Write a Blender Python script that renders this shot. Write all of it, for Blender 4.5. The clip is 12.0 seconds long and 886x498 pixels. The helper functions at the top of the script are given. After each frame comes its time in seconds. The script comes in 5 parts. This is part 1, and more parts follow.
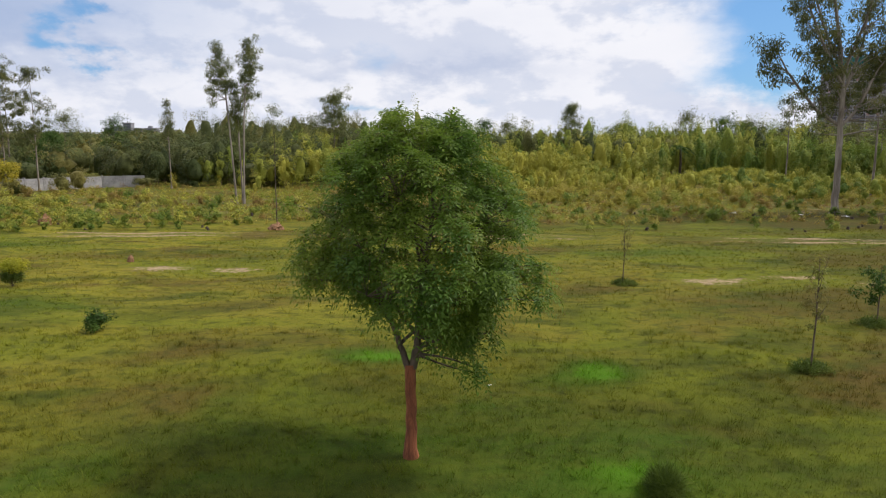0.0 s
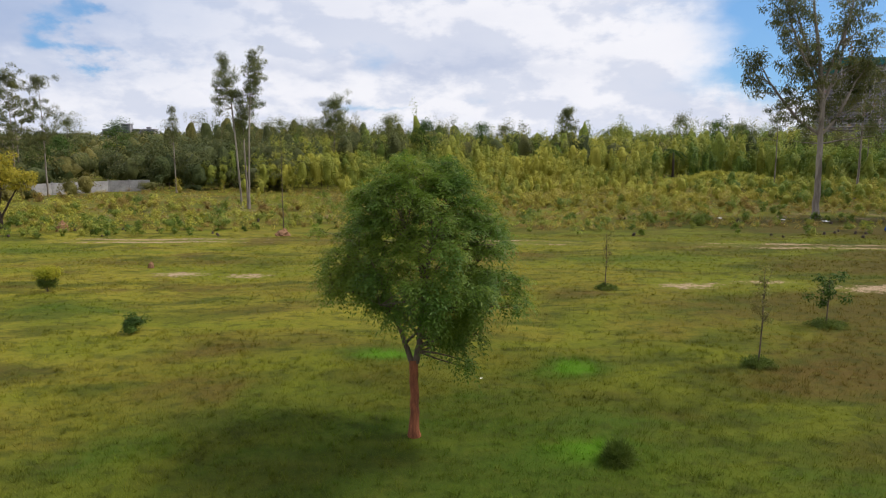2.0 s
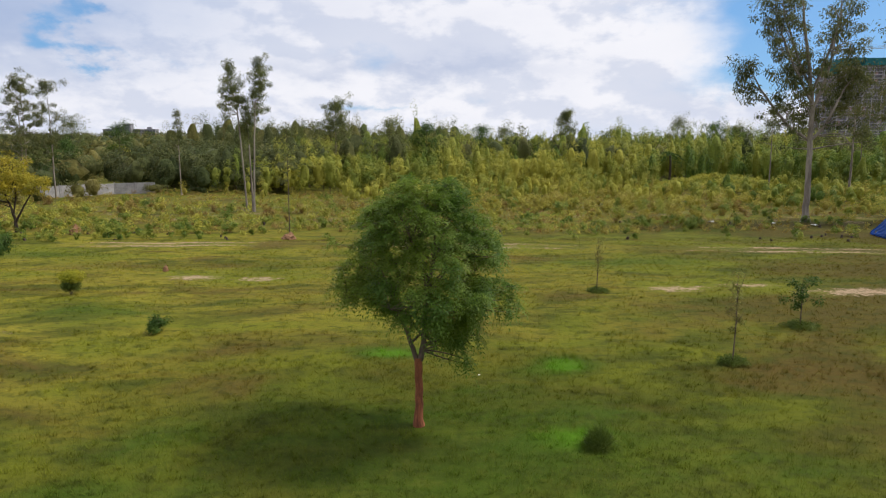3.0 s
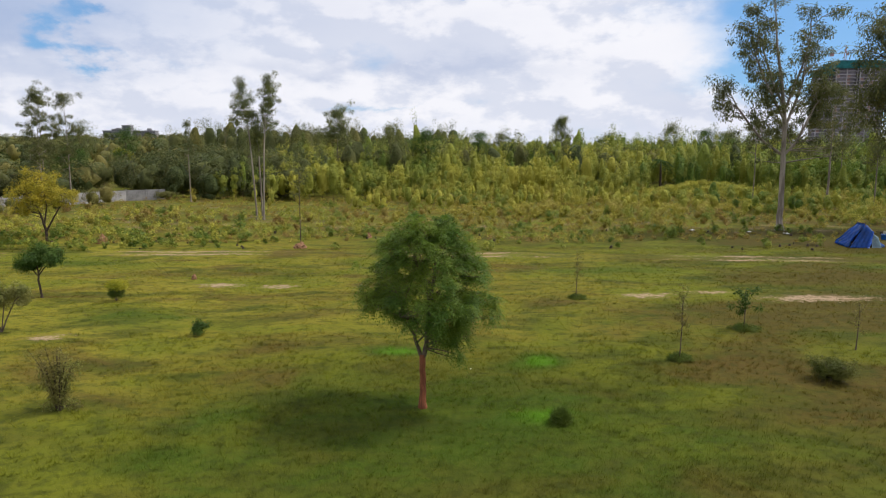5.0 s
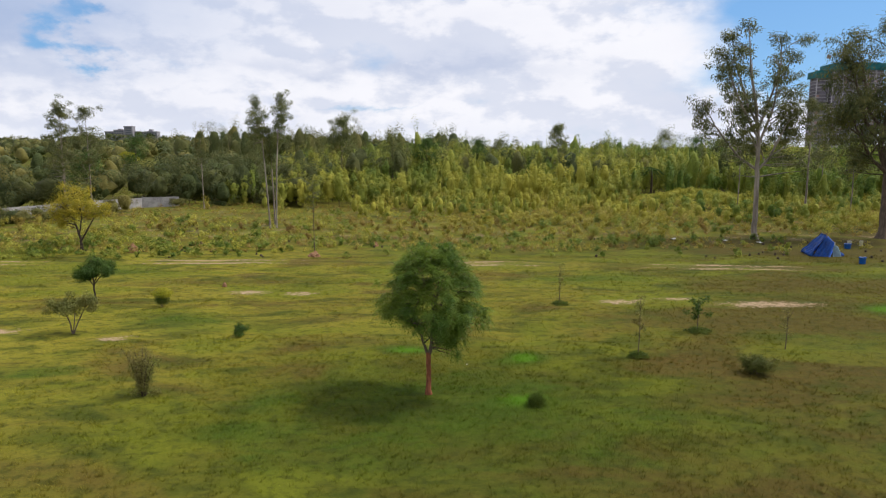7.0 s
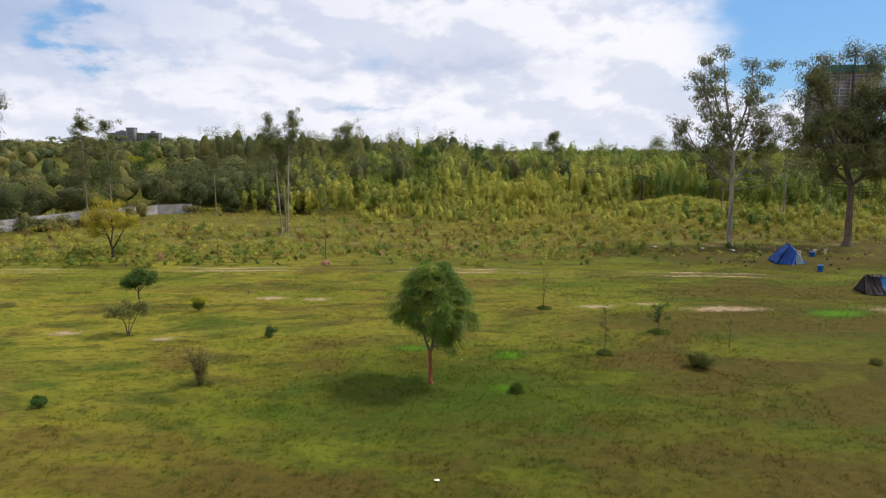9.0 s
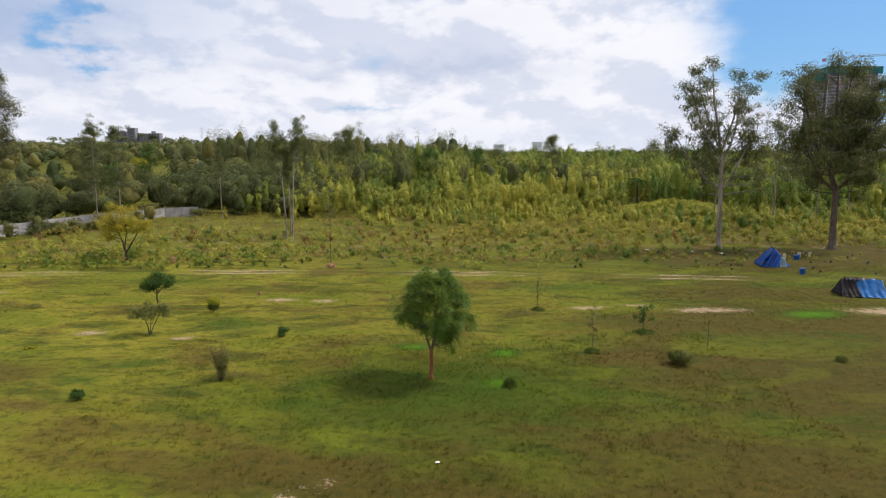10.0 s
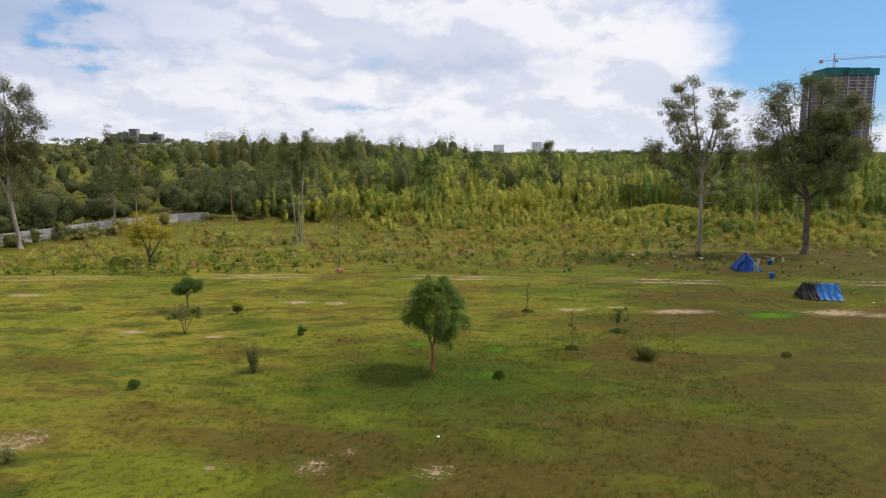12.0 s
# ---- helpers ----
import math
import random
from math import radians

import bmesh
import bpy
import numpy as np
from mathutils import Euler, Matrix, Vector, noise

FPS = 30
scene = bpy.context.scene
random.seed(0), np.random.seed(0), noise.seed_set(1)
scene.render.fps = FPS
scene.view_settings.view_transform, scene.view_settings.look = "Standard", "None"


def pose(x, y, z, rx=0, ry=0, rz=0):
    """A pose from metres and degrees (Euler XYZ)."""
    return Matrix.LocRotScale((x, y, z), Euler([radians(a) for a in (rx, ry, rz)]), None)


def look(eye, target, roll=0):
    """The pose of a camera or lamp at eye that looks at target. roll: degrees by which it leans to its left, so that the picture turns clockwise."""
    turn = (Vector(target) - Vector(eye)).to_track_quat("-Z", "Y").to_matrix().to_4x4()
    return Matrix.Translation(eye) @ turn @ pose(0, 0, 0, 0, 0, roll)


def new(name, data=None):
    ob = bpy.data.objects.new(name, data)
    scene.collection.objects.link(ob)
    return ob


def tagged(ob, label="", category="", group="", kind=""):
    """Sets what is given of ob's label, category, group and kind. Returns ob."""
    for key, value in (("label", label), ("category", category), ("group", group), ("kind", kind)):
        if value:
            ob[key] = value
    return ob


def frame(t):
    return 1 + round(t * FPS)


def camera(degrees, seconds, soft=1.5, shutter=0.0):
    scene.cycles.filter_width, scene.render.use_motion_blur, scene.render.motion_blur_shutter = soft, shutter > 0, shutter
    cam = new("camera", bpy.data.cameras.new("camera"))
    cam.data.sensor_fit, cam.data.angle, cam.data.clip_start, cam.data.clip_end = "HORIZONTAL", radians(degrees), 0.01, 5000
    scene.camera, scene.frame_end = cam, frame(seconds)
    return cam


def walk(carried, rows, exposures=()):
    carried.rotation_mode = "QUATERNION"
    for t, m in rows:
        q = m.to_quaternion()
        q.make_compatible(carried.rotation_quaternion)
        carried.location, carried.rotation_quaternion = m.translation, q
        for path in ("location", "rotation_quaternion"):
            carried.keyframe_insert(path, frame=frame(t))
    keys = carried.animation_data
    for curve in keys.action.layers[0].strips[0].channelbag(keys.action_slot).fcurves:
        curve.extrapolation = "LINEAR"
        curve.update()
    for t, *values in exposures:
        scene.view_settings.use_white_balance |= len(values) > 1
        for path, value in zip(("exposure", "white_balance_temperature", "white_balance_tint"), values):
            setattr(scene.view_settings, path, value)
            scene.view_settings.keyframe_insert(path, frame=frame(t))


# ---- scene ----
cam = camera(71.0, 12.0, soft=1.1)
METRES, EYE, TILT, LEAN, TURN = 26.0, 4.95, -8.9, 0.0, 0.0
ROWS = [
    (0.0, 0.0, 0.0, 0.0, 0.0, -0.0, 0.0),
    (0.5, -0.0002, -0.0165, 0.0027, -0.0, 0.01, -0.0),
    (1.0, 0.0005, -0.0368, 0.0058, -0.09, 0.0, 0.05),
    (1.5, 0.0008, -0.0596, 0.009, -0.13, 0.0, 0.08),
    (2.0, 0.0009, -0.0852, 0.0124, -0.14, -0.0, 0.1),
    (2.5, 0.0002, -0.1136, 0.0168, -0.13, -0.01, 0.1),
    (3.0, -0.0004, -0.1443, 0.0213, -0.13, -0.02, 0.09),
    (5.0, -0.0004, -0.2937, 0.0432, -0.24, 0.03, 0.11),
    (5.5, -0.0007, -0.336, 0.05, -0.24, 0.03, 0.12),
    (6.0, -0.001, -0.3816, 0.0567, -0.24, 0.03, 0.12),
    (6.5, -0.0018, -0.4294, 0.0644, -0.23, 0.03, 0.11),
    (7.0, -0.0032, -0.4797, 0.0719, -0.23, 0.01, 0.1),
    (9.0, -0.0017, -0.686, 0.1019, -0.21, 0.01, 0.12),
    (9.5, -0.002, -0.737, 0.1091, -0.22, 0.01, 0.12),
    (10.0, -0.0021, -0.7889, 0.1154, -0.22, 0.0, 0.12),
    (10.5, -0.001, -0.8403, 0.1228, -0.23, -0.0, 0.13),
    (11.0, -0.0015, -0.8896, 0.1287, -0.22, -0.01, 0.13),
    (11.5, -0.0022, -0.9394, 0.1343, -0.2, -0.03, 0.12),
    (12.0, -0.0015, -0.9898, 0.1414, -0.21, -0.04, 0.13),
]
walk(cam, [(t, pose(0, 0, EYE, TILT, LEAN, TURN) @ pose(METRES * x, METRES * y, METRES * z, 90 + pitch, roll, yaw)) for t, x, y, z, yaw, pitch, roll in ROWS],
     exposures=[(0.0, 0.0), (3.0, 0.0), (6.0, 0.03), (9.0, 0.06), (12.0, 0.0)])

# ---- world, sun ----
SUN_DIR = Vector((2.5, 0.62, 3.45)).normalized()
sun_el = math.asin(SUN_DIR.z)
sun_az = math.atan2(SUN_DIR.x, SUN_DIR.y)
sun = new("sun", bpy.data.lights.new("sun", "SUN"))
sun.data.energy, sun.data.angle, sun.data.color = 3.3, radians(11.0), (1.0, 0.93, 0.82)
sun.matrix_world = look((0, 0, 300), Vector((0, 0, 300)) - SUN_DIR)


class Tree:
    """Short hand for a node tree: every call makes one node and gives its output."""

    def __init__(self, tree):
        self.tree = tree

    def node(self, kind, **props):
        n = self.tree.nodes.new(kind)
        for key, value in props.items():
            setattr(n, key, value)
        return n

    def put(self, socket, value):
        if isinstance(value, bpy.types.NodeSocket):
            self.tree.links.new(value, socket)
        elif value is not None:
            socket.default_value = value

    def math(self, op, a, b=None, c=None, clamp=False):
        n = self.node("ShaderNodeMath", operation=op, use_clamp=clamp)
        for s, v in zip(n.inputs, (a, b, c)):
            self.put(s, v)
        return n.outputs[0]

    def mix(self, f, a, b, blend="MIX"):
        n = self.node("ShaderNodeMix", data_type="RGBA", blend_type=blend)
        for i, v in ((0, f), (6, a), (7, b)):
            if isinstance(v, tuple) and len(v) == 3:
                v = (*v, 1)
            self.put(n.inputs[i], v)
        return n.outputs[2]

    def steps(self, v, lo, hi, a=0.0, b=1.0):
        n = self.node("ShaderNodeMapRange", interpolation_type="SMOOTHSTEP")
        for s, x in zip(n.inputs, (v, lo, hi, a, b)):
            self.put(s, x)
        return n.outputs[0]

    def noise(self, vec, scale, detail=4.0, rough=0.55, distort=0.0, colour=False):
        n = self.node("ShaderNodeTexNoise")
        self.put(n.inputs["Vector"], vec)
        for k, v in (("Scale", scale), ("Detail", detail), ("Roughness", rough), ("Distortion", distort)):
            n.inputs[k].default_value = v
        return n.outputs[1 if colour else 0]

    def scaled(self, vec, s):
        n = self.node("ShaderNodeVectorMath", operation="MULTIPLY")
        self.put(n.inputs[0], vec)
        n.inputs[1].default_value = s
        return n.outputs[0]

    def attr(self, name):
        return self.node("ShaderNodeAttribute", attribute_name=name).outputs["Fac"]


world = bpy.data.worlds.new("sky")
scene.world = world
world.use_nodes = True
world.node_tree.nodes.clear()
w = Tree(world.node_tree)
sky = w.node("ShaderNodeTexSky", sky_type="NISHITA", sun_disc=False, sun_elevation=sun_el, sun_rotation=sun_az)
sky.air_density, sky.dust_density, sky.ozone_density = 1.0, 0.6, 2.0
ray = w.node("ShaderNodeTexCoord").outputs["Generated"]
sep = w.node("ShaderNodeSeparateXYZ")
w.put(sep.inputs[0], ray)
azimuth = w.math("ARCTAN2", sep.outputs[0], sep.outputs[1])
height = w.math("ARCSINE", sep.outputs[2])
# clouds: turbulence on flattened directions; the side of each billow that looks up and sunwards is bright
flat = w.scaled(ray, (1.0, 1.0, 1.9))


def billow(scale, step):
    """Density of one layer, and how much it falls off towards the light."""
    moved = w.node("ShaderNodeVectorMath", operation="ADD")
    w.put(moved.inputs[0], flat)
    moved.inputs[1].default_value = (0.5 * step, 0.0, step)
    here = w.noise(flat, scale, 9.0, 0.55)
    there = w.noise(moved.outputs[0], scale, 9.0, 0.55)
    return here, w.math("SUBTRACT", here, there)


body, slope_a = billow(3.1, 0.075)
fine, slope_b = billow(8.0, 0.030)
shade = w.noise(w.scaled(ray, (1.0, 1.0, 3.0)), 3.4, 6.0, 0.5)


ragged_az = w.math("ADD", azimuth, w.math("MULTIPLY", w.math("SUBTRACT", fine, 0.5), 0.26))
ragged_el = w.math("ADD", height, w.math("MULTIPLY", w.math("SUBTRACT", w.noise(flat, 11.0, 6.0, 0.6), 0.5), 0.10))


def opening(az, el, ra, re):
    """A soft gap in the clouds round a direction."""
    a = w.math("DIVIDE", w.math("SUBTRACT", ragged_az, az), ra)
    e = w.math("DIVIDE", w.math("SUBTRACT", ragged_el, el), re)
    d = w.math("ADD", w.math("MULTIPLY", a, a), w.math("MULTIPLY", e, e))
    return w.math("EXPONENT", w.math("MULTIPLY", d, -1.0))


GAPS = [(0.585, 0.135, 0.205, 0.095, 1.25), (0.45, 0.105, 0.09, 0.035, 0.6), (0.54, 0.20, 0.12, 0.045, 0.75), (-0.525, 0.150, 0.050, 0.024, 1.25), (-0.50, 0.185, 0.045, 0.014, 0.8),
        (-0.33, 0.045, 0.050, 0.014, 0.6), (-0.43, 0.125, 0.11, 0.012, 0.6), (0.0, 0.238, 0.025, 0.012, 0.7), (-0.15, 0.07, 0.14, 0.008, 0.45)]
gap = 0.0
for az, el, ra, re, k in GAPS:
    gap = w.math("ADD", gap, w.math("MULTIPLY", opening(az, el, ra, re), k))
lumps = w.math("SUBTRACT", w.math("ADD", w.math("MULTIPLY", body, 0.6), w.math("MULTIPLY", fine, 0.4)), 0.5)
rough_gap = w.math("SUBTRACT", gap, w.math("MULTIPLY", lumps, 3.6))
blue = w.steps(rough_gap, 0.26, 0.95)
thin = w.mix(0.45, w.scaled(sky.outputs[0], (0.070, 0.095, 0.125)), (0.22, 0.47, 0.80))
# billows, grey undersides
puff = w.steps(w.math("ADD", w.math("MULTIPLY", slope_a, 0.6), w.math("MULTIPLY", slope_b, 0.80)), -0.075, 0.060)
cloud = w.mix(puff, (0.71, 0.745, 0.860), (0.92, 0.92, 0.975))
band = w.math("ADD", w.math("MULTIPLY", opening(-0.04, 0.127, 0.20, 0.018), 0.75), w.math("MULTIPLY", opening(-0.62, 0.165, 0.17, 0.05), 0.6))
grey = w.steps(w.math("ADD", shade, w.math("MULTIPLY", lumps, 0.5)), 0.44, 0.80)
cloud = w.mix(w.math("MULTIPLY", grey, 0.20), cloud, (0.40, 0.48, 0.70))
cloud = w.mix(w.math("MULTIPLY", w.math("MULTIPLY", band, w.math("ADD", 0.8, w.math("MULTIPLY", lumps, 3.0))), 1.1, clamp=True), cloud, (0.40, 0.48, 0.68))
cloud = w.mix(w.math("MULTIPLY", opening(-0.56, 0.20, 0.27, 0.08), 0.66), cloud, (0.33, 0.45, 0.70))
haze = w.steps(height, 0.0, 0.07, 0.5, 0.0)
cloud = w.mix(haze, cloud, (0.75, 0.79, 0.91))
heaven = w.mix(blue, cloud, thin)
back = w.node("ShaderNodeBackground")
w.put(back.inputs[0], heaven)
back.inputs[1].default_value = 1.0
w.put(w.node("ShaderNodeOutputWorld").inputs[0], back.outputs[0])


# ---- materials ----
def material(name):
    m = bpy.data.materials.new(name)
    m.use_nodes = True
    m.node_tree.nodes.clear()
    return m, Tree(m.node_tree)


def finish(t, colour, rough=0.8, bump=None, strength=0.3, distance=0.02, metal=0.0, spec=0.3, translucent=0.0):
    p = t.node("ShaderNodeBsdfPrincipled")
    t.put(p.inputs["Base Color"], (*colour, 1) if isinstance(colour, tuple) else colour)
    t.put(p.inputs["Roughness"], rough)
    p.inputs["Metallic"].default_value = metal
    p.inputs["Specular IOR Level"].default_value = spec
    if bump is not None:
        b = t.node("ShaderNodeBump")
        b.inputs["Strength"].default_value, b.inputs["Distance"].default_value = strength, distance
        t.put(b.inputs["Height"], bump)
        t.put(p.inputs["Normal"], b.outputs[0])
    shader = p.outputs[0]
    if translucent:
        tr = t.node("ShaderNodeBsdfTranslucent")
        t.put(tr.inputs[0], colour)
        mx = t.node("ShaderNodeMixShader")
        mx.inputs[0].default_value = translucent
        t.put(mx.inputs[1], shader)
        t.put(mx.inputs[2], tr.outputs[0])
        shader = mx.outputs[0]
    t.put(t.node("ShaderNodeOutputMaterial").inputs[0], shader)


def leaf_material(name, dark, mid, light, translucent=0.35, rough=0.55, tinted=False):
    m, t = material(name)
    isl = t.node("ShaderNodeNewGeometry").outputs["Random Per Island"]
    pos = t.node("ShaderNodeTexCoord").outputs["Object"]
    if not tinted:
        c = t.mix(t.math("MULTIPLY", isl, 0.8), dark, mid)
        c = t.mix(t.steps(t.noise(pos, 0.9, 3.0), 0.35, 0.7), c, light)
        finish(t, c, rough, translucent=translucent, spec=0.2)
        return m
    # shade of gaps between leaves, put into the colour; also drives the bump
    leaf_gaps = t.noise(pos, 3.2, 4.0, 0.65)
    c = t.mix(t.math("ADD", t.math("MULTIPLY", isl, 0.35), t.steps(leaf_gaps, 0.36, 0.64, -0.1, 0.45), clamp=True), dark, mid)
    c = t.mix(t.attr("tint"), c, light)
    finish(t, c, rough, bump=leaf_gaps, strength=1.0, distance=0.35, translucent=translucent, spec=0.15)
    return m


def bark_material(name, dark, light, scale=6.0, stretch=0.25, rough=0.9):
    m, t = material(name)
    pos = t.scaled(t.node("ShaderNodeTexCoord").outputs["Object"], (1, 1, stretch))
    a = t.noise(pos, scale, 6.0, 0.6, 0.4)
    b = t.noise(pos, scale * 5, 4.0, 0.6)
    c = t.mix(t.steps(t.math("ADD", t.math("MULTIPLY", a, 0.7), t.math("MULTIPLY", b, 0.3)), 0.35, 0.65), dark, light)
    finish(t, c, rough, bump=b, strength=0.5)
    return m


def plain_material(name, colour, rough=0.7, vary=0.25, scale=4.0, metal=0.0, bump=0.2, spec=0.3):
    m, t = material(name)
    pos = t.node("ShaderNodeTexCoord").outputs["Object"]
    n = t.noise(pos, scale, 6.0, 0.6)
    fine_n = t.noise(pos, scale * 9, 4.0, 0.6)
    low = tuple(v * (1 - vary) for v in colour)
    high = tuple(min(1.0, v * (1 + vary)) for v in colour)
    c = t.mix(t.steps(t.math("ADD", t.math("MULTIPLY", n, 0.65), t.math("MULTIPLY", fine_n, 0.35)), 0.35, 0.65), low, high)
    finish(t, c, rough, bump=fine_n, strength=bump, metal=metal, spec=spec)
    return m


def ground_colour(t, pos):
    """Soft patches of green, olive and red-brown grass and of bare soil, by the sheet's own patches and by turbulence.
    The patches also carry painted shade and sunlight.
    """
    wide = t.scaled(pos, (0.50, 1.15, 1.0))
    big = t.noise(wide, 0.10, 5.0, 0.6, 0.5)
    other = t.noise(t.scaled(pos, (0.6, 1.25, 4.0)), 0.19, 5.0, 0.6, 0.7)
    mid = t.noise(wide, 0.60, 5.0, 0.62, 0.5)
    tuft = t.noise(t.scaled(pos, (0.8, 1.2, 1.0)), 2.3, 4.0, 0.6, 0.4)
    small = t.noise(pos, 7.0, 5.0, 0.7)
    grain = t.noise(pos, 38.0, 3.0, 0.7)
    c = t.mix(t.steps(mid, 0.36, 0.64), (0.044, 0.066, 0.006), (0.094, 0.092, 0.009))
    c = t.mix(t.steps(big, 0.44, 0.64, 0.0, 0.65), c, (0.142, 0.138, 0.011))
    # straw tone, which also paints sunlit grass on the left
    c = t.mix(t.math("MULTIPLY", t.attr("straw_sun"), t.steps(t.math("ADD", t.math("MULTIPLY", mid, 0.6), t.math("MULTIPLY", other, 0.4)), 0.40, 0.58, 0.08, 0.95)), c, (0.315, 0.275, 0.028))
    # dry grass tone, which also paints the cloud shade on the right
    dry = t.math("ADD", t.attr("dry"), t.math("MULTIPLY", t.math("SUBTRACT", t.math("ADD", t.math("MULTIPLY", mid, 0.45), t.math("MULTIPLY", other, 0.65)), 0.56), 5.0))
    c = t.mix(t.steps(dry, 0.10, 0.95, 0.0, 0.80), c, (0.082, 0.052, 0.012))
    # deep green grass; round the tree this tone also paints soft shade
    lush_shade = t.math("ADD", t.math("MULTIPLY", t.attr("lush_shade"), 0.85), t.math("MULTIPLY", t.math("SUBTRACT", t.math("ADD", t.math("MULTIPLY", mid, 0.8), t.math("MULTIPLY", other, -0.6)), 0.10), 2.4))
    c = t.mix(t.steps(lush_shade, 0.30, 1.00, 0.0, 0.85), c, (0.042, 0.096, 0.006))
    rust = t.noise(t.scaled(pos, (0.50, 1.0, 1.0)), 0.26, 4.0, 0.58, 0.7)
    plenty = t.math("MULTIPLY", t.steps(t.attr("dry"), 0.3, 0.9, 1.0, 0.35), t.steps(t.attr("lush_shade"), 0.35, 1.0, 1.0, 0.25))
    c = t.mix(t.math("MULTIPLY", t.steps(rust, 0.52, 0.68, 0.0, 0.80), plenty), c, (0.118, 0.074, 0.018))
    c = t.mix(t.math("MULTIPLY", t.steps(rust, 0.52, 0.36, 0.0, 0.80), plenty), c, (0.170, 0.190, 0.012))
    c = t.mix(t.steps(tuft, 0.48, 0.66, 0.0, 0.60), c, (0.034, 0.046, 0.006))
    c = t.mix(t.steps(tuft, 0.48, 0.30, 0.0, 0.35), c, (0.125, 0.134, 0.018))
    c = t.mix(t.steps(small, 0.46, 0.72, 0.0, 0.26), c, (0.130, 0.128, 0.022))
    c = t.mix(t.steps(small, 0.50, 0.32, 0.0, 0.45), c, (0.034, 0.038, 0.006))
    c = t.mix(t.steps(grain, 0.45, 0.70, 0.0, 0.22), c, (0.155, 0.140, 0.030))
    c = t.mix(t.steps(grain, 0.50, 0.32, 0.0, 0.22), c, (0.030, 0.032, 0.006))
    vivid = t.steps(t.math("ADD", t.attr("lush_shade"), t.math("MULTIPLY", t.math("SUBTRACT", tuft, 0.5), 0.9)), 0.95, 1.70, 0.0, 0.85)
    c = t.mix(vivid, c, (0.085, 0.205, 0.008))
    rag = t.math("ADD", t.math("MULTIPLY", small, 0.5), t.math("MULTIPLY", tuft, 0.5))
    soil = t.math("ADD", t.attr("soil"), t.math("MULTIPLY", t.math("SUBTRACT", rag, 0.5), t.steps(t.attr("soil"), 0.0, 0.4, 0.0, 4.0)))
    earth = t.mix(t.steps(grain, 0.3, 0.7), (0.33, 0.215, 0.130), (0.54, 0.40, 0.27))
    c = t.mix(t.steps(soil, 0.45, 1.05, 0.0, 0.92), c, earth)
    return c, small, grain


M = {}
m, t = material("meadow")
pos = t.node("ShaderNodeTexCoord").outputs["Object"]
c, small, grain = ground_colour(t, pos)
c = t.mix(1.0, c, (0.775, 0.785, 0.80), "MULTIPLY")
finish(t, c, 0.95, bump=t.math("ADD", small, t.math("MULTIPLY", grain, 0.5)), strength=0.35, distance=0.04, spec=0.1)
M["meadow"] = m
m, t = material("grass_blades")
pos = t.node("ShaderNodeTexCoord").outputs["Object"]
c, small, grain = ground_colour(t, pos)
isl = t.node("ShaderNodeNewGeometry").outputs["Random Per Island"]
c = t.mix(t.math("MULTIPLY", isl, 0.22), c, t.mix(isl, (0.055, 0.085, 0.008), (0.15, 0.13, 0.03)))
c = t.mix(1.0, c, (1.40, 1.42, 1.45), "MULTIPLY")
finish(t, c, 0.8, translucent=0.35, spec=0.1)
M["blades"] = m

M["neem_leaf"] = leaf_material("neem_leaf", (0.054, 0.116, 0.018), (0.112, 0.206, 0.028), (0.185, 0.255, 0.032), 0.48, 0.45)
M["euc_leaf"] = leaf_material("eucalyptus_leaf", (0.066, 0.086, 0.034), (0.132, 0.152, 0.056), (0.200, 0.196, 0.066), 0.48, 0.5)
M["dark_euc_leaf"] = leaf_material("dark_eucalyptus_leaf", (0.048, 0.060, 0.024), (0.098, 0.108, 0.036), (0.150, 0.140, 0.045), 0.42, 0.5)
M["pale_euc_leaf"] = leaf_material("pale_eucalyptus_leaf", (0.075, 0.098, 0.036), (0.145, 0.170, 0.055), (0.205, 0.215, 0.060), 0.40, 0.5)
M["yellow_leaf"] = leaf_material("yellow_leaf", (0.235, 0.230, 0.028), (0.42, 0.365, 0.034), (0.49, 0.395, 0.038), 0.42)
M["shrub_leaf"] = leaf_material("shrub_leaf", (0.125, 0.145, 0.040), (0.235, 0.240, 0.065), (0.31, 0.29, 0.085), 0.42)
M["dark_leaf"] = leaf_material("dark_leaf", (0.026, 0.065, 0.012), (0.060, 0.120, 0.018), (0.085, 0.145, 0.022), 0.35)
M["brown_leaf"] = leaf_material("withered_leaf", (0.180, 0.160, 0.055), (0.270, 0.235, 0.070), (0.210, 0.250, 0.055), 0.55)
M["weed_leaf"] = leaf_material("weed_leaf", (0.050, 0.085, 0.014), (0.095, 0.145, 0.020), (0.125, 0.165, 0.024), 0.4)
M["olive_leaf"] = leaf_material("olive_leaf", (0.070, 0.090, 0.018), (0.125, 0.145, 0.028), (0.165, 0.170, 0.034), 0.4)
M["lime_leaf"] = leaf_material("lime_leaf", (0.19, 0.23, 0.018), (0.36, 0.36, 0.024), (0.42, 0.38, 0.024), 0.4)
M["plantation"] = leaf_material("plantation_leaf", (0.078, 0.140, 0.026), (0.250, 0.340, 0.052), (0.480, 0.450, 0.072), 0.28, tinted=True)
M["woods"] = leaf_material("woodland_leaf", (0.044, 0.066, 0.024), (0.128, 0.156, 0.046), (0.240, 0.212, 0.060), 0.26, tinted=True)
M["scrub"] = leaf_material("scrub_leaf", (0.250, 0.255, 0.048), (0.660, 0.560, 0.090), (0.300, 0.190, 0.070), 0.32, tinted=True)
M["bark"] = bark_material("grey_brown_bark", (0.055, 0.042, 0.032), (0.15, 0.115, 0.085))
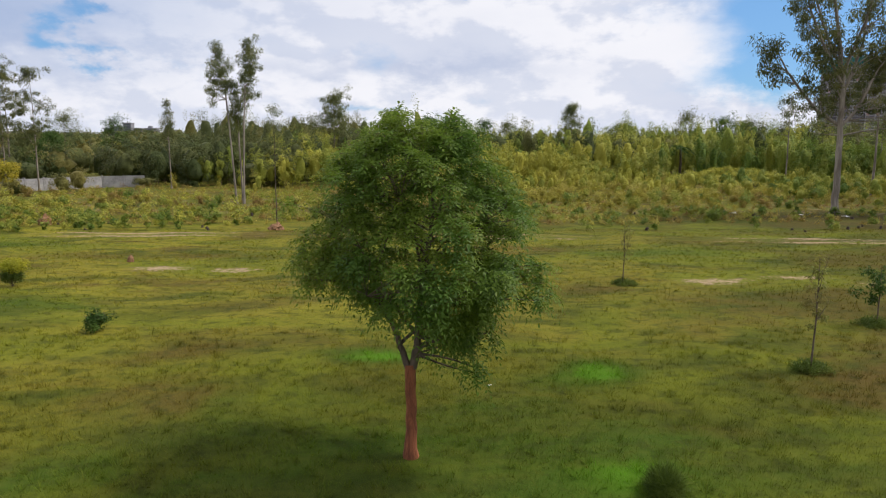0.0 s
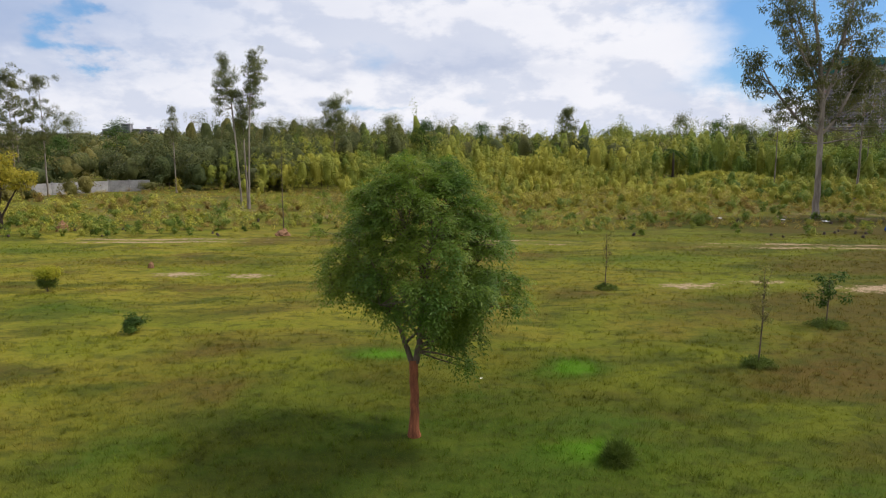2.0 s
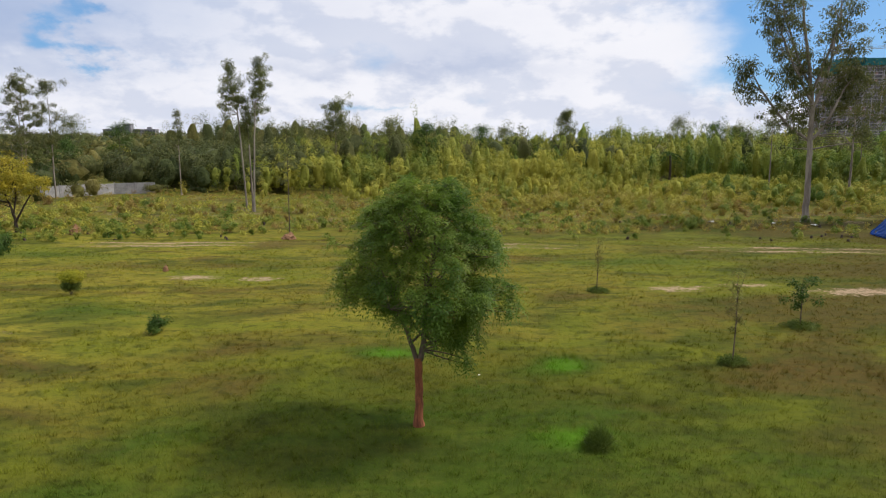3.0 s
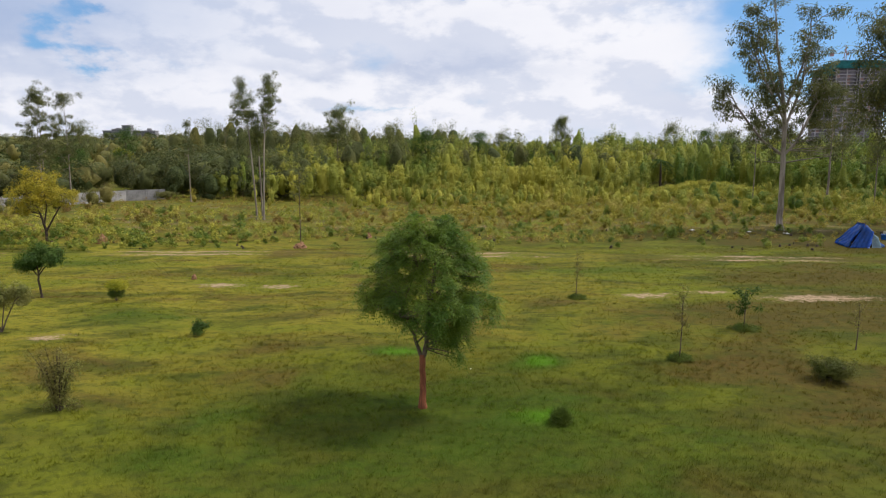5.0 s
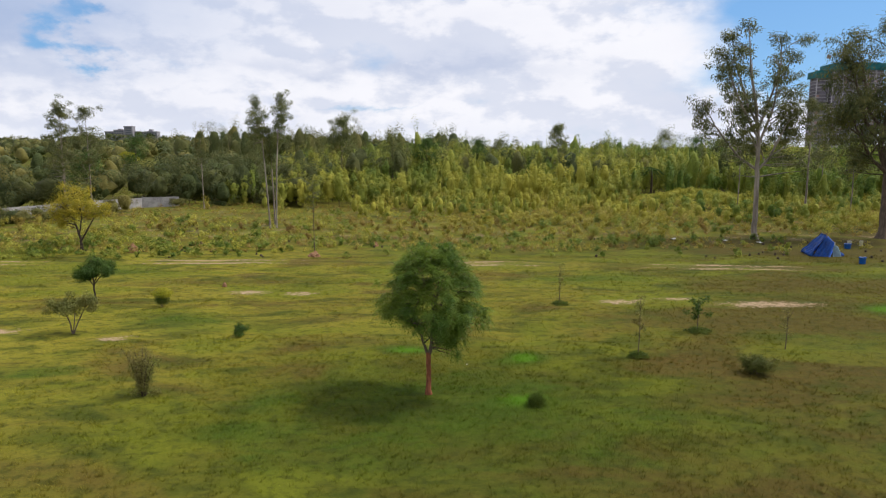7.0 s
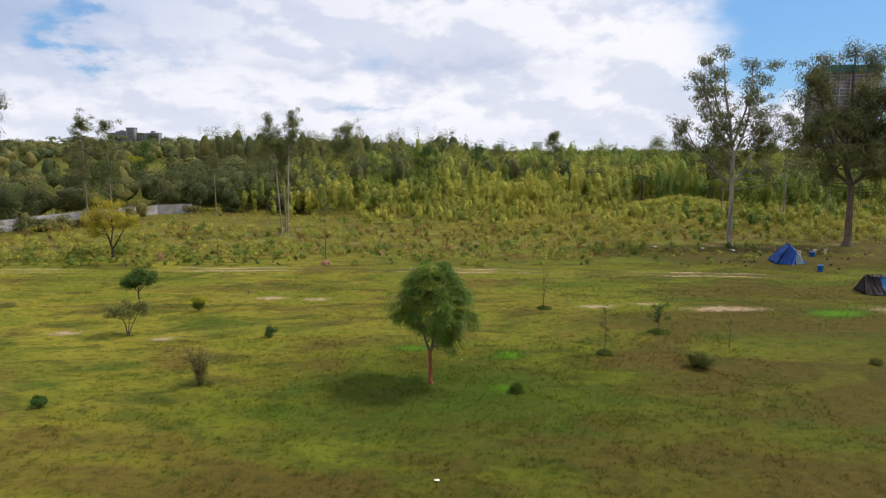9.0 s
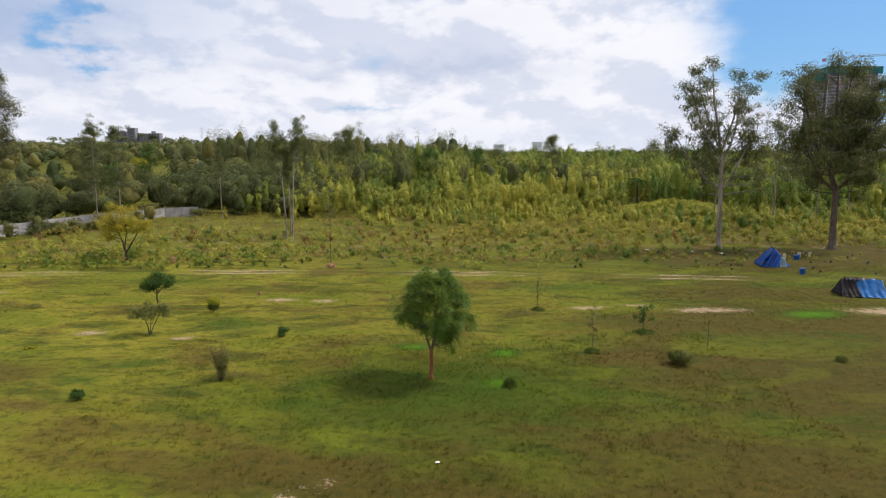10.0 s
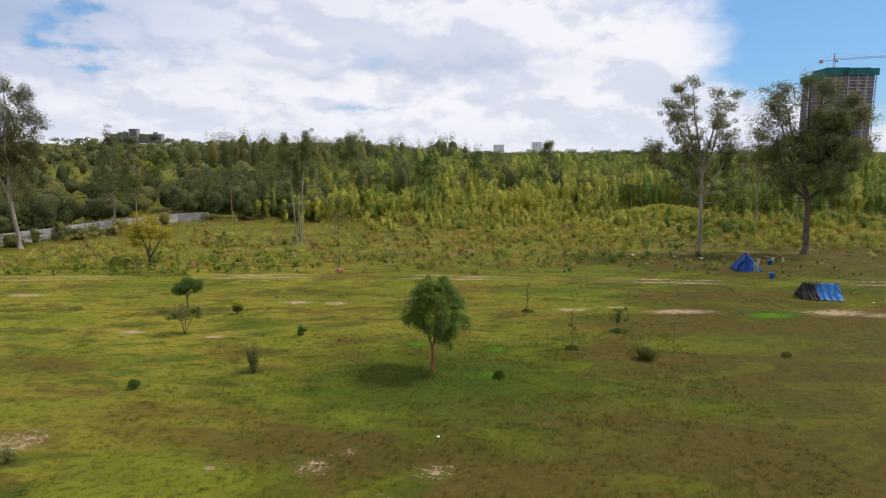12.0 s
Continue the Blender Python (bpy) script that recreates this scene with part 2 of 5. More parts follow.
M["dark_bark"] = bark_material("dark_bark", (0.030, 0.022, 0.016), (0.085, 0.062, 0.045), 14.0)
M["pale_bark"] = bark_material("pale_peeling_bark", (0.135, 0.112, 0.090), (0.33, 0.288, 0.240), 2.2, 0.15)
M["red_bark"] = bark_material("red_ochre_painted_bark", (0.130, 0.044, 0.023), (0.300, 0.108, 0.050), 12.0, 0.2)
M["soil_red"] = plain_material("red_termite_earth", (0.23, 0.125, 0.068), 0.95, 0.3, 5.0, bump=0.6)
M["tarp"] = plain_material("blue_tarpaulin", (0.010, 0.100, 0.46), 0.40, 0.45, 2.0, bump=0.3, spec=0.5)
M["tarp_light"] = plain_material("light_blue_tarpaulin", (0.022, 0.20, 0.56), 0.42, 0.3, 2.0, bump=0.3, spec=0.5)
M["tarp_dark"] = plain_material("dark_tarpaulin", (0.045, 0.036, 0.038), 0.6, 0.4, 3.0, bump=0.4)
M["cloth_pale"] = plain_material("pale_cloth", (0.30, 0.42, 0.48), 0.9, 0.2, 5.0)
M["pole_wood"] = plain_material("weathered_pole", (0.19, 0.13, 0.085), 0.9, 0.3, 9.0)
M["blue_plastic"] = plain_material("blue_plastic", (0.012, 0.12, 0.50), 0.4, 0.1, 4.0, spec=0.5)
M["white_plastic"] = plain_material("pale_yellow_plastic", (0.72, 0.68, 0.50), 0.5, 0.1, 4.0, spec=0.5)
M["litter"] = plain_material("white_litter", (0.80, 0.79, 0.76), 0.7, 0.08, 8.0)
M["concrete"] = plain_material("grey_stained_concrete", (0.32, 0.31, 0.315), 0.9, 0.3, 0.9, bump=0.4)
M["raw_concrete"] = plain_material("raw_concrete", (0.42, 0.40, 0.44), 0.9, 0.2, 0.12, bump=0.2)
# dark colour stands in for the shade inside the open floors
M["dark_room"] = plain_material("unlit_floor_infill", (0.20, 0.185, 0.22), 0.95, 0.3, 0.10)
M["net"] = plain_material("green_safety_net", (0.015, 0.120, 0.130), 0.8, 0.4, 0.15)
M["brick_red"] = plain_material("brick_infill", (0.36, 0.24, 0.23), 0.9, 0.25, 0.3)
M["crane_paint"] = plain_material("red_crane_paint", (0.33, 0.20, 0.21), 0.6, 0.15, 0.6)
M["steel"] = plain_material("grey_crane_steel", (0.36, 0.38, 0.42), 0.6, 0.1, 0.6)
M["far_grey"] = plain_material("grey_render_wall", (0.25, 0.245, 0.275), 0.9, 0.25, 0.06)
M["far_white"] = plain_material("pale_render_wall", (0.88, 0.89, 0.92), 0.9, 0.1, 0.03)
M["far_window"] = plain_material("dark_window", (0.075, 0.085, 0.105), 0.35, 0.3, 0.2, spec=0.5)
# pane colour paled to stand in for distance haze
M["haze_tinted_window"] = plain_material("haze_tinted_window", (0.34, 0.38, 0.46), 0.4, 0.2, 0.2)
M["stump"] = plain_material("charred_stump", (0.060, 0.046, 0.036), 0.95, 0.4, 9.0)


# ---- geometry helpers ----
def tri_mesh(name, verts, faces, attrs=None, smooth=False):
    """A mesh from arrays: verts (n, 3), faces (m, 3 or 4)."""
    verts, faces = np.asarray(verts, np.float32), np.asarray(faces, np.int32)
    me = bpy.data.meshes.new(name)
    me.vertices.add(len(verts))
    me.vertices.foreach_set("co", verts.ravel())
    me.loops.add(faces.size)
    me.loops.foreach_set("vertex_index", faces.ravel())
    me.polygons.add(len(faces))
    me.polygons.foreach_set("loop_start", np.arange(len(faces), dtype=np.int32) * faces.shape[1])
    if smooth:
        me.polygons.foreach_set("use_smooth", np.ones(len(faces), bool))
    for key, values in (attrs or {}).items():
        values = np.asarray(values, np.float32)
        if values.ndim == 2:
            me.attributes.new(key, "FLOAT_VECTOR", "POINT").data.foreach_set("vector", values.ravel())
        else:
            me.attributes.new(key, "FLOAT", "POINT").data.foreach_set("value", values)
    me.update(calc_edges=True)
    return me


def part(name, data, mat, parent=None, label=""):
    """One mesh object (from a bmesh or a mesh) under a thing or a part."""
    if isinstance(data, bmesh.types.BMesh):
        me = bpy.data.meshes.new(name)
        data.to_mesh(me)
        data.free()
        data = me
    data.materials.clear()
    data.materials.append(mat)
    ob = new(name, data)
    if parent is not None:
        ob.parent = parent
    return tagged(ob, label)


def thing(name, place, label, category, group="", turn=0.0):
    ob = new(name)
    ob.matrix_world = pose(*place, 0, 0, turn)
    return tagged(ob, label, category, group)


def box(bm, x0, x1, y0, y1, z0, z1, bevel=0.0):
    made = bmesh.ops.create_cube(bm, size=1.0, matrix=Matrix.LocRotScale(((x0 + x1) / 2, (y0 + y1) / 2, (z0 + z1) / 2), None, (x1 - x0, y1 - y0, z1 - z0)))
    if bevel:
        edges = list({e for v in made["verts"] for e in v.link_edges})
        bmesh.ops.bevel(bm, geom=edges, offset=bevel, segments=1, affect="EDGES")
    return bm


def block(*size, bevel=0.0):
    return box(bmesh.new(), *size, bevel=bevel)


def tube(points, radii, sides=8):
    """A tapered tube along points: verts and quads."""
    p = np.asarray(points, float)
    d = np.gradient(p, axis=0)
    d /= np.linalg.norm(d, axis=1)[:, None] + 1e-9
    up = np.array([1.0, 0.0, 0.0]) if abs(d[0][0]) < 0.9 else np.array([0.0, 1.0, 0.0])
    a = np.cross(d, up)
    a /= np.linalg.norm(a, axis=1)[:, None] + 1e-9
    b = np.cross(d, a)
    ang = np.linspace(0, 2 * np.pi, sides, endpoint=False)
    r = np.asarray(radii, float)[:, None, None]
    v = p[:, None, :] + r * (np.cos(ang)[None, :, None] * a[:, None, :] + np.sin(ang)[None, :, None] * b[:, None, :])
    n = len(p)
    i, j = np.meshgrid(np.arange(n - 1), np.arange(sides), indexing="ij")
    k = (j + 1) % sides
    f = np.stack([i * sides + j, i * sides + k, (i + 1) * sides + k, (i + 1) * sides + j], -1).reshape(-1, 4)
    return v.reshape(-1, 3), f


def joined(pieces):
    vs, fs, off = [], [], 0
    for v, f in pieces:
        vs.append(v)
        fs.append(f + off)
        off += len(v)
    return np.concatenate(vs), np.concatenate(fs)


def unit(v):
    return v / (np.linalg.norm(v, axis=-1, keepdims=True) + 1e-9)


def leaves(rng, centres, ways, length, width, fold=0.2, face=None, loose=0.5):
    """Folded, pointed leaves: four corners and two triangles each, from each centre along its way. face: where their upper sides look."""
    n = len(centres)
    ways = unit(ways)
    if face is None:
        side = unit(np.cross(ways, unit(rng.normal(size=(n, 3)))))
        normal = np.cross(side, ways)
    else:
        normal = unit(face + rng.normal(0, loose, (n, 3)))
        ways = unit(ways - normal * np.sum(ways * normal, axis=1, keepdims=True))
        side = np.cross(ways, normal)
    l = (length * rng.uniform(0.7, 1.25, n))[:, None]
    wd = (width * rng.uniform(0.7, 1.25, n))[:, None]
    mid = centres + ways * l * 0.45 + normal * wd * fold
    v = np.stack([centres, mid + side * wd / 2, centres + ways * l - normal * wd * fold, mid - side * wd / 2], 1).reshape(-1, 3)
    q = np.arange(n, dtype=np.int64)[:, None] * 4
    f = np.concatenate([q + [0, 1, 2], q + [0, 2, 3]])
    return v, f


def slivers(rng, centres, ways, length, width, face, loose):
    """Far leaves and blades: one pointed triangle each."""
    n = len(centres)
    normal = unit(face + rng.normal(0, loose, (n, 3)))
    ways = unit(ways - normal * np.sum(ways * normal, axis=1, keepdims=True))
    side = np.cross(ways, normal) * (width * rng.uniform(0.7, 1.25, n))[:, None] / 2
    v = np.stack([centres - side, centres + side, centres + ways * (length * rng.uniform(0.6, 1.35, n))[:, None]], 1).reshape(-1, 3)
    return v, np.arange(3 * n).reshape(-1, 3)


def ball(rng, n, shell=0.5):
    d = unit(rng.normal(size=(n, 3)))
    return d * (rng.uniform(0, 1, n) ** shell)[:, None]


def curve_points(a, b, sag, n=6):
    s = np.linspace(0, 1, n)[:, None]
    return a * (1 - s) ** 2 + 2 * s * (1 - s) * ((a + b) / 2 + sag) + b * s ** 2


def plant(name, place, label, category, stems, clumps, leaf, bark, seed, group="", trunk_label="", crown_label="", twig=0.010, sides=9, trunk_mat=None, lowest=0.0, foliage_at=None):
    """A tree or bush. stems: lists of (x, y, z, radius), the first is the trunk; clumps: (x, y, z, r) of foliage;
    leaf: (material, number per clump, length, width, droop, leaflets)."""
    rng = np.random.default_rng(seed)
    top = thing(name, place, label, category, group)
    skeleton = []
    for i, st in enumerate(stems):
        p = np.array(st, float)
        s = np.linspace(0, len(p) - 1, (len(p) - 1) * 5 + 1)
        fine_p = np.stack([np.interp(s, np.arange(len(p)), p[:, k]) for k in range(4)], 1)
        fine_p[1:-1, :2] += rng.normal(0, 0.12, (len(s) - 2, 2)) * fine_p[1:-1, 3:4]
        skeleton.append(fine_p)
        v, f = tube(fine_p[:, :3], fine_p[:, 3] * (1 + 0.35 * np.exp(-fine_p[:, 2] / 0.15) * (i == 0)), sides)
        ob = part("trunk" if i == 0 else "limb", tri_mesh("trunk", v, f, smooth=True), (trunk_mat if i == 0 and trunk_mat else bark), top if i == 0 else trunk_part, trunk_label if i == 0 else "")
        trunk_part = ob if i == 0 else trunk_part
    bones = np.concatenate(skeleton)
    bones = bones[bones[:, 2] >= lowest]
    mat, count, length, width, droop, leaflets = leaf
    twigs, foliage = [], []
    heart = np.mean(np.array(clumps)[:, :3], axis=0)
    for cx, cy, cz, r in clumps:
        c = np.array([cx, cy, cz])
        d = np.linalg.norm(bones[:, :3] - c, axis=1) + np.maximum(0, bones[:, 2] - cz + 0.3 * r) * 3
        b = bones[np.argmin(d)]
        dist = np.linalg.norm(b[:3] - c)
        if dist > 0.05:
            sag = rng.normal(0, 0.06, 3) * dist + np.array([0, 0, 0.05 * dist])
            near = twig < 0.015
            pts = curve_points(b[:3], c, sag, 6 if near else 4)
            r0 = min(b[3] * 0.65, twig + 0.014 * dist)
            twigs.append(tube(pts, np.linspace(r0, max(r0 * 0.25, twig * 0.4), len(pts)), 5 if near else 4))
        for _ in range(3 if twig < 0.015 else 0):
            e = c + ball(rng, 1, 0.5)[0] * r * (0.45 if foliage_at else 1.0)
            twigs.append(tube(curve_points(c, e, rng.normal(0, 0.08, 3) * r, 3), np.linspace(twig * 0.6, twig * 0.2, 3), 3))
        if foliage_at:
            foliage.append(foliage_at(rng, c, unit(c - heart), r))
            continue
        n = max(3, int(count * rng.uniform(0.75, 1.25)))
        o = ball(rng, n, 0.45)
        base = c + o * r * np.array([1, 1, 0.85])
        way = unit(o + rng.normal(0, 0.5, (n, 3)) + np.array([0, 0, -droop]))
        away = np.tile(unit(o * 0.8 + unit(c - heart) * 0.5 + np.array([0, 0, 0.45])), (max(1, leaflets), 1))
        if leaflets > 1:
            sp = unit(np.cross(way, unit(rng.normal(size=(n, 3)))))
            cs, ws = [], []
            for k in range(leaflets):
                sgn = 1 if k % 2 else -1
                cs.append(base + way * (length * 0.42 * k))
                ws.append(way * 0.75 + sp * sgn + rng.normal(0, 0.2, (n, 3)) + np.array([0, 0, -0.25 * droop]))
            base, way = np.concatenate(cs), np.concatenate(ws)
        foliage.append(leaves(rng, base, way, length, width, face=away, loose=0.36))
    if twigs:
        v, f = joined(twigs)
        tagged(part("branchwork", tri_mesh("branchwork", v, f, smooth=True), bark, top), kind="stuff")
    v, f = joined(foliage)
    part("crown", tri_mesh("crown", v, f), mat, top, crown_label)
    return top


def shell_clumps(rng, n, centre, radii, r, inner=0.55, jitter=0.1):
    """Clumps spread through the outer part of an ellipsoid, with an uneven outline."""
    d = unit(rng.normal(size=(n, 3)))
    s = rng.uniform(inner, 1.0, n)[:, None] * (1 + rng.normal(0, jitter, (n, 1)))
    p = np.array(centre) + d * s * np.array(radii)
    return [(*q, r * rng.uniform(0.7, 1.3)) for q in p]


# ---- ground ----
def smooth(a, b, x):
    s = np.clip((x - a) / (b - a), 0, 1)
    return s * s * (3 - 2 * s)


def terrain(x, y):
    """Height of the land: a flat meadow, a low bank at the wood's edge, a long hill far behind."""
    x, y = np.asarray(x, float), np.asarray(y, float)
    z = 11.0 * smooth(130, 500, y) * smooth(60, -120, x)
    z = z + 16.0 * np.exp(-(((x + 455) / 120) ** 2 + ((y - 900) / 120) ** 2))
    z = z + 1.9 * np.exp(-(((x - 42) / 7.5) ** 2 + ((y - 91) / 5.0) ** 2))
    near = smooth(60, 45, y) * smooth(75, 55, np.abs(x))
    return z + near * 0.035 * np.sin(x * 0.9 + 1.3 * np.sin(y * 0.5)) * np.sin(y * 0.8 + np.sin(x * 0.37))


def blobs(x, y, spots):
    v = np.zeros_like(x)
    for cx, cy, rx, ry in spots:
        v = np.maximum(v, np.exp(-(((x - cx) / rx) ** 2 + ((y - cy) / ry) ** 2)))
    return v


BARE = [(19.0, 22.9, 3.4, 0.9), (10.6, 23.6, 1.7, 0.6), (14.0, 24.2, 1.6, 0.45), (31.0, 22.4, 3.2, 1.2), (35.0, 21.4, 3.6, 0.7), (-12.2, 26.2, 1.6, 0.7), (-8.9, 25.9, 1.3, 0.55), (-21.8, 17.6, 1.3, 0.6),
        (-15.6, 16.5, 1.0, 0.5), (-36.7, 29.1, 2.2, 0.7), (-5.2, -1.4, 0.9, 0.9), (-3.9, -0.2, 0.7, 0.5), (-0.3, -1.9, 1.1, 0.8), (-2.2, -4.0, 0.9, 0.6), (-9.2, -1.4, 0.9, 0.4),
        (-18.8, 0.8, 1.8, 1.6)]
# green patches; the wide first one darkens the tree's surroundings as painted shade
LUSH_SHADE = [(0.0, 8.0, 11.0, 6.0), (2.4, 13.0, 1.6, 0.8), (-2.0, 9.2, 4.5, 2.4), (3.0, 10.5, 4.0, 1.6), (-6.0, 6.5, 3.5, 1.6), (2.5, 5.8, 3.0, 1.0), (3.5, 13.4, 1.3, 1.0), (-1.7, 14.6, 1.8, 0.9), (25.5, 21.4, 3.5, 1.6), (-14.0, 19.5, 3.5, 2.0), (-16.5, 12.0, 2.5, 1.2), (10.0, 30.0, 6.0, 2.0),
        (-24.0, 33.0, 9.0, 1.8), (30.0, 31.0, 9.0, 1.6)]
VIVID = [(3.5, 13.6, 0.85, 1.0), (-1.5, 14.6, 1.1, 0.6), (25.5, 21.8, 2.4, 1.0), (2.9, 8.9, 0.9, 0.5), (-18.0, 9.5, 1.6, 0.8), (-21.0, -1.0, 1.4, 0.9)]
DRY = [(6.5, 4.0, 5.0, 2.6), (16.0, 20.0, 9.0, 2.2), (-24.0, 11.0, 6.0, 2.5), (10.0, 0.0, 12.0, 3.0), (-12.0, 29.5, 8.0, 1.5), (22.0, 28.0, 9.0, 1.8), (22.0, 8.0, 5.0, 3.0), (-4.0, 0.0, 8.0, 2.5), (34.0, 43.0, 13.0, 6.0)]


def track_line(x):
    return 35.8 + 1.1 * np.sin(x * 0.07 + 2.2) - 0.035 * x


def patches(x, y):
    soil = blobs(x, y, BARE) * (0.74 + 0.33 * smooth(2, 14, y))
    off = np.abs(y - track_line(x))
    rut = np.maximum(np.exp(-((off - 0.75) / 0.28) ** 2) * 1.15, np.exp(-((off - 0.1) / 1.4) ** 2) * 0.45)
    rut = rut * (0.65 + 0.35 * np.sin(x * 0.31 + 1.0)) * smooth(70, 50, np.abs(x))
    soil = np.maximum(soil, rut)
    soil = np.maximum(soil, 0.60 * smooth(43, 50, y) * smooth(92, 84, y) * smooth(58, 50, np.abs(x)) * (0.5 + 0.5 * np.sin(x * 1.1) * np.sin(y * 0.9 + x * 0.2)))
    lush_shade = blobs(x, y, LUSH_SHADE) + 0.75 * blobs(x, y, VIVID) + 0.30 * smooth(180, 230, y)
    # dry patches, plus darkening on the right that stands in for cloud shade
    dry = 0.95 * blobs(x, y, DRY) + 0.58 * smooth(-2, 14, x) * smooth(34, 12, y) + 0.35 * smooth(6, -5, y) * smooth(-12, -2, x) + 0.35 * smooth(13, 28, x) * smooth(42, 30, y)
    scrubland = smooth(39, 46, y) * smooth(108, 98, y) * smooth(90, 70, np.abs(x))
    fields = blobs(x, y, [(-100.0, 140.0, 30.0, 26.0), (-140.0, 240.0, 60.0, 45.0)])
    soil = np.maximum(soil, 0.66 * blobs(x, y, [(-82.0, 118.0, 20.0, 9.0), (-118.0, 150.0, 14.0, 10.0)]))
    camp = blobs(x, y, [(40.0, 44.5, 15.0, 6.5), (52.0, 52.0, 12.0, 8.0)])
    scrubland = scrubland * (1 - camp)
    lush_shade = lush_shade - 0.7 * scrubland
    lush_shade = lush_shade - 1.2 * camp
    dry = dry + 0.10 * scrubland - 0.8 * fields + 1.3 * camp
    # yellowed grass, lightened towards the left to stand in for sunshine
    straw_sun = smooth(0, -14, x) * (0.62 + 0.38 * smooth(4, 17, y)) * smooth(60, 40, y)
    straw_sun = np.maximum(np.maximum(straw_sun, 0.75 * smooth(11, 19, y) * smooth(42, 35, y) * smooth(24, 8, x)), np.maximum(0.52 * scrubland, fields))
    return soil, lush_shade, dry, straw_sun


def spaced(dense_lo, dense_hi, step, lo, hi, grow=1.16):
    mid = list(np.arange(dense_lo, dense_hi + step / 2, step))
    s, v = step, mid[-1]
    while v < hi:
        s *= grow
        v += s
        mid.append(v)
    s, v = step, mid[0]
    while v > lo:
        s *= grow
        v -= s
        mid.insert(0, v)
    return np.array(mid)


xs, ys = spaced(-45, 45, 0.52, -3500, 3500), spaced(-8, 52, 0.46, -600, 4500)
gx, gy = np.meshgrid(xs, ys, indexing="ij")
gz = terrain(gx, gy)
gi = np.arange(gx.size).reshape(gx.shape)
quads = np.stack([gi[:-1, :-1], gi[1:, :-1], gi[1:, 1:], gi[:-1, 1:]], -1).reshape(-1, 4)
soil, lush_shade, dry, straw_sun = patches(gx.ravel(), gy.ravel())
ground = part("ground", tri_mesh("ground", np.stack([gx, gy, gz], -1).reshape(-1, 3), quads, {"soil": soil, "lush_shade": lush_shade, "dry": dry, "straw_sun": straw_sun}, smooth=True), M["meadow"])
tagged(ground, "green and dry brown meadow with bare earth patches", "ground", kind="structure")


# ---- the tree in the meadow ----
def whorl(rng, tip, out, r, leaves_n=13, pairs=5, leaflet=0.084, broad=0.027):
    """A shoot's end: long feathered leaves that spread out all round, arch over and hang, with paired narrow leaflets."""
    n = leaves_n
    a = np.arange(n) * 2.4 + rng.uniform(0, 6.3)
    flat_way = np.stack([np.cos(a), np.sin(a), np.zeros(n)], 1)
    way = unit(flat_way * 0.9 + out * 0.75 + np.array([0, 0, 0.30]) + rng.normal(0, 0.22, (n, 3)))
    length = (r * rng.uniform(0.7, 1.25, n))[:, None]
    start = tip - out * r * rng.uniform(0.0, 0.5, n)[:, None] + rng.normal(0, 0.03, (n, 3))
    drop = rng.uniform(0.35, 0.85, n)[:, None]
    side = unit(np.cross(way, np.array([0, 0, 1.0])) + rng.normal(0, 0.15, (n, 3)))
    cs, ws, fs = [], [], []
    for k in range(pairs + 1):
        s = 0.18 + 0.82 * k / pairs
        p = start + way * length * s - np.array([0, 0, 1.0]) * drop * length * s * s
        tangent = unit(way - np.array([0, 0, 2.0]) * drop * s)
        normal = np.cross(side, tangent)
        for sgn in ((-1, 1) if k < pairs else (0,)):
            cs.append(p)
            ws.append(tangent * (0.55 if sgn else 1.0) + side * 0.85 * sgn - np.array([0, 0, 0.22]) + rng.normal(0, 0.12, (n, 3)))
            fs.append(normal)
    return leaves(rng, np.concatenate(cs), np.concatenate(ws), leaflet, broad, 0.12, face=np.concatenate(fs), loose=0.22)


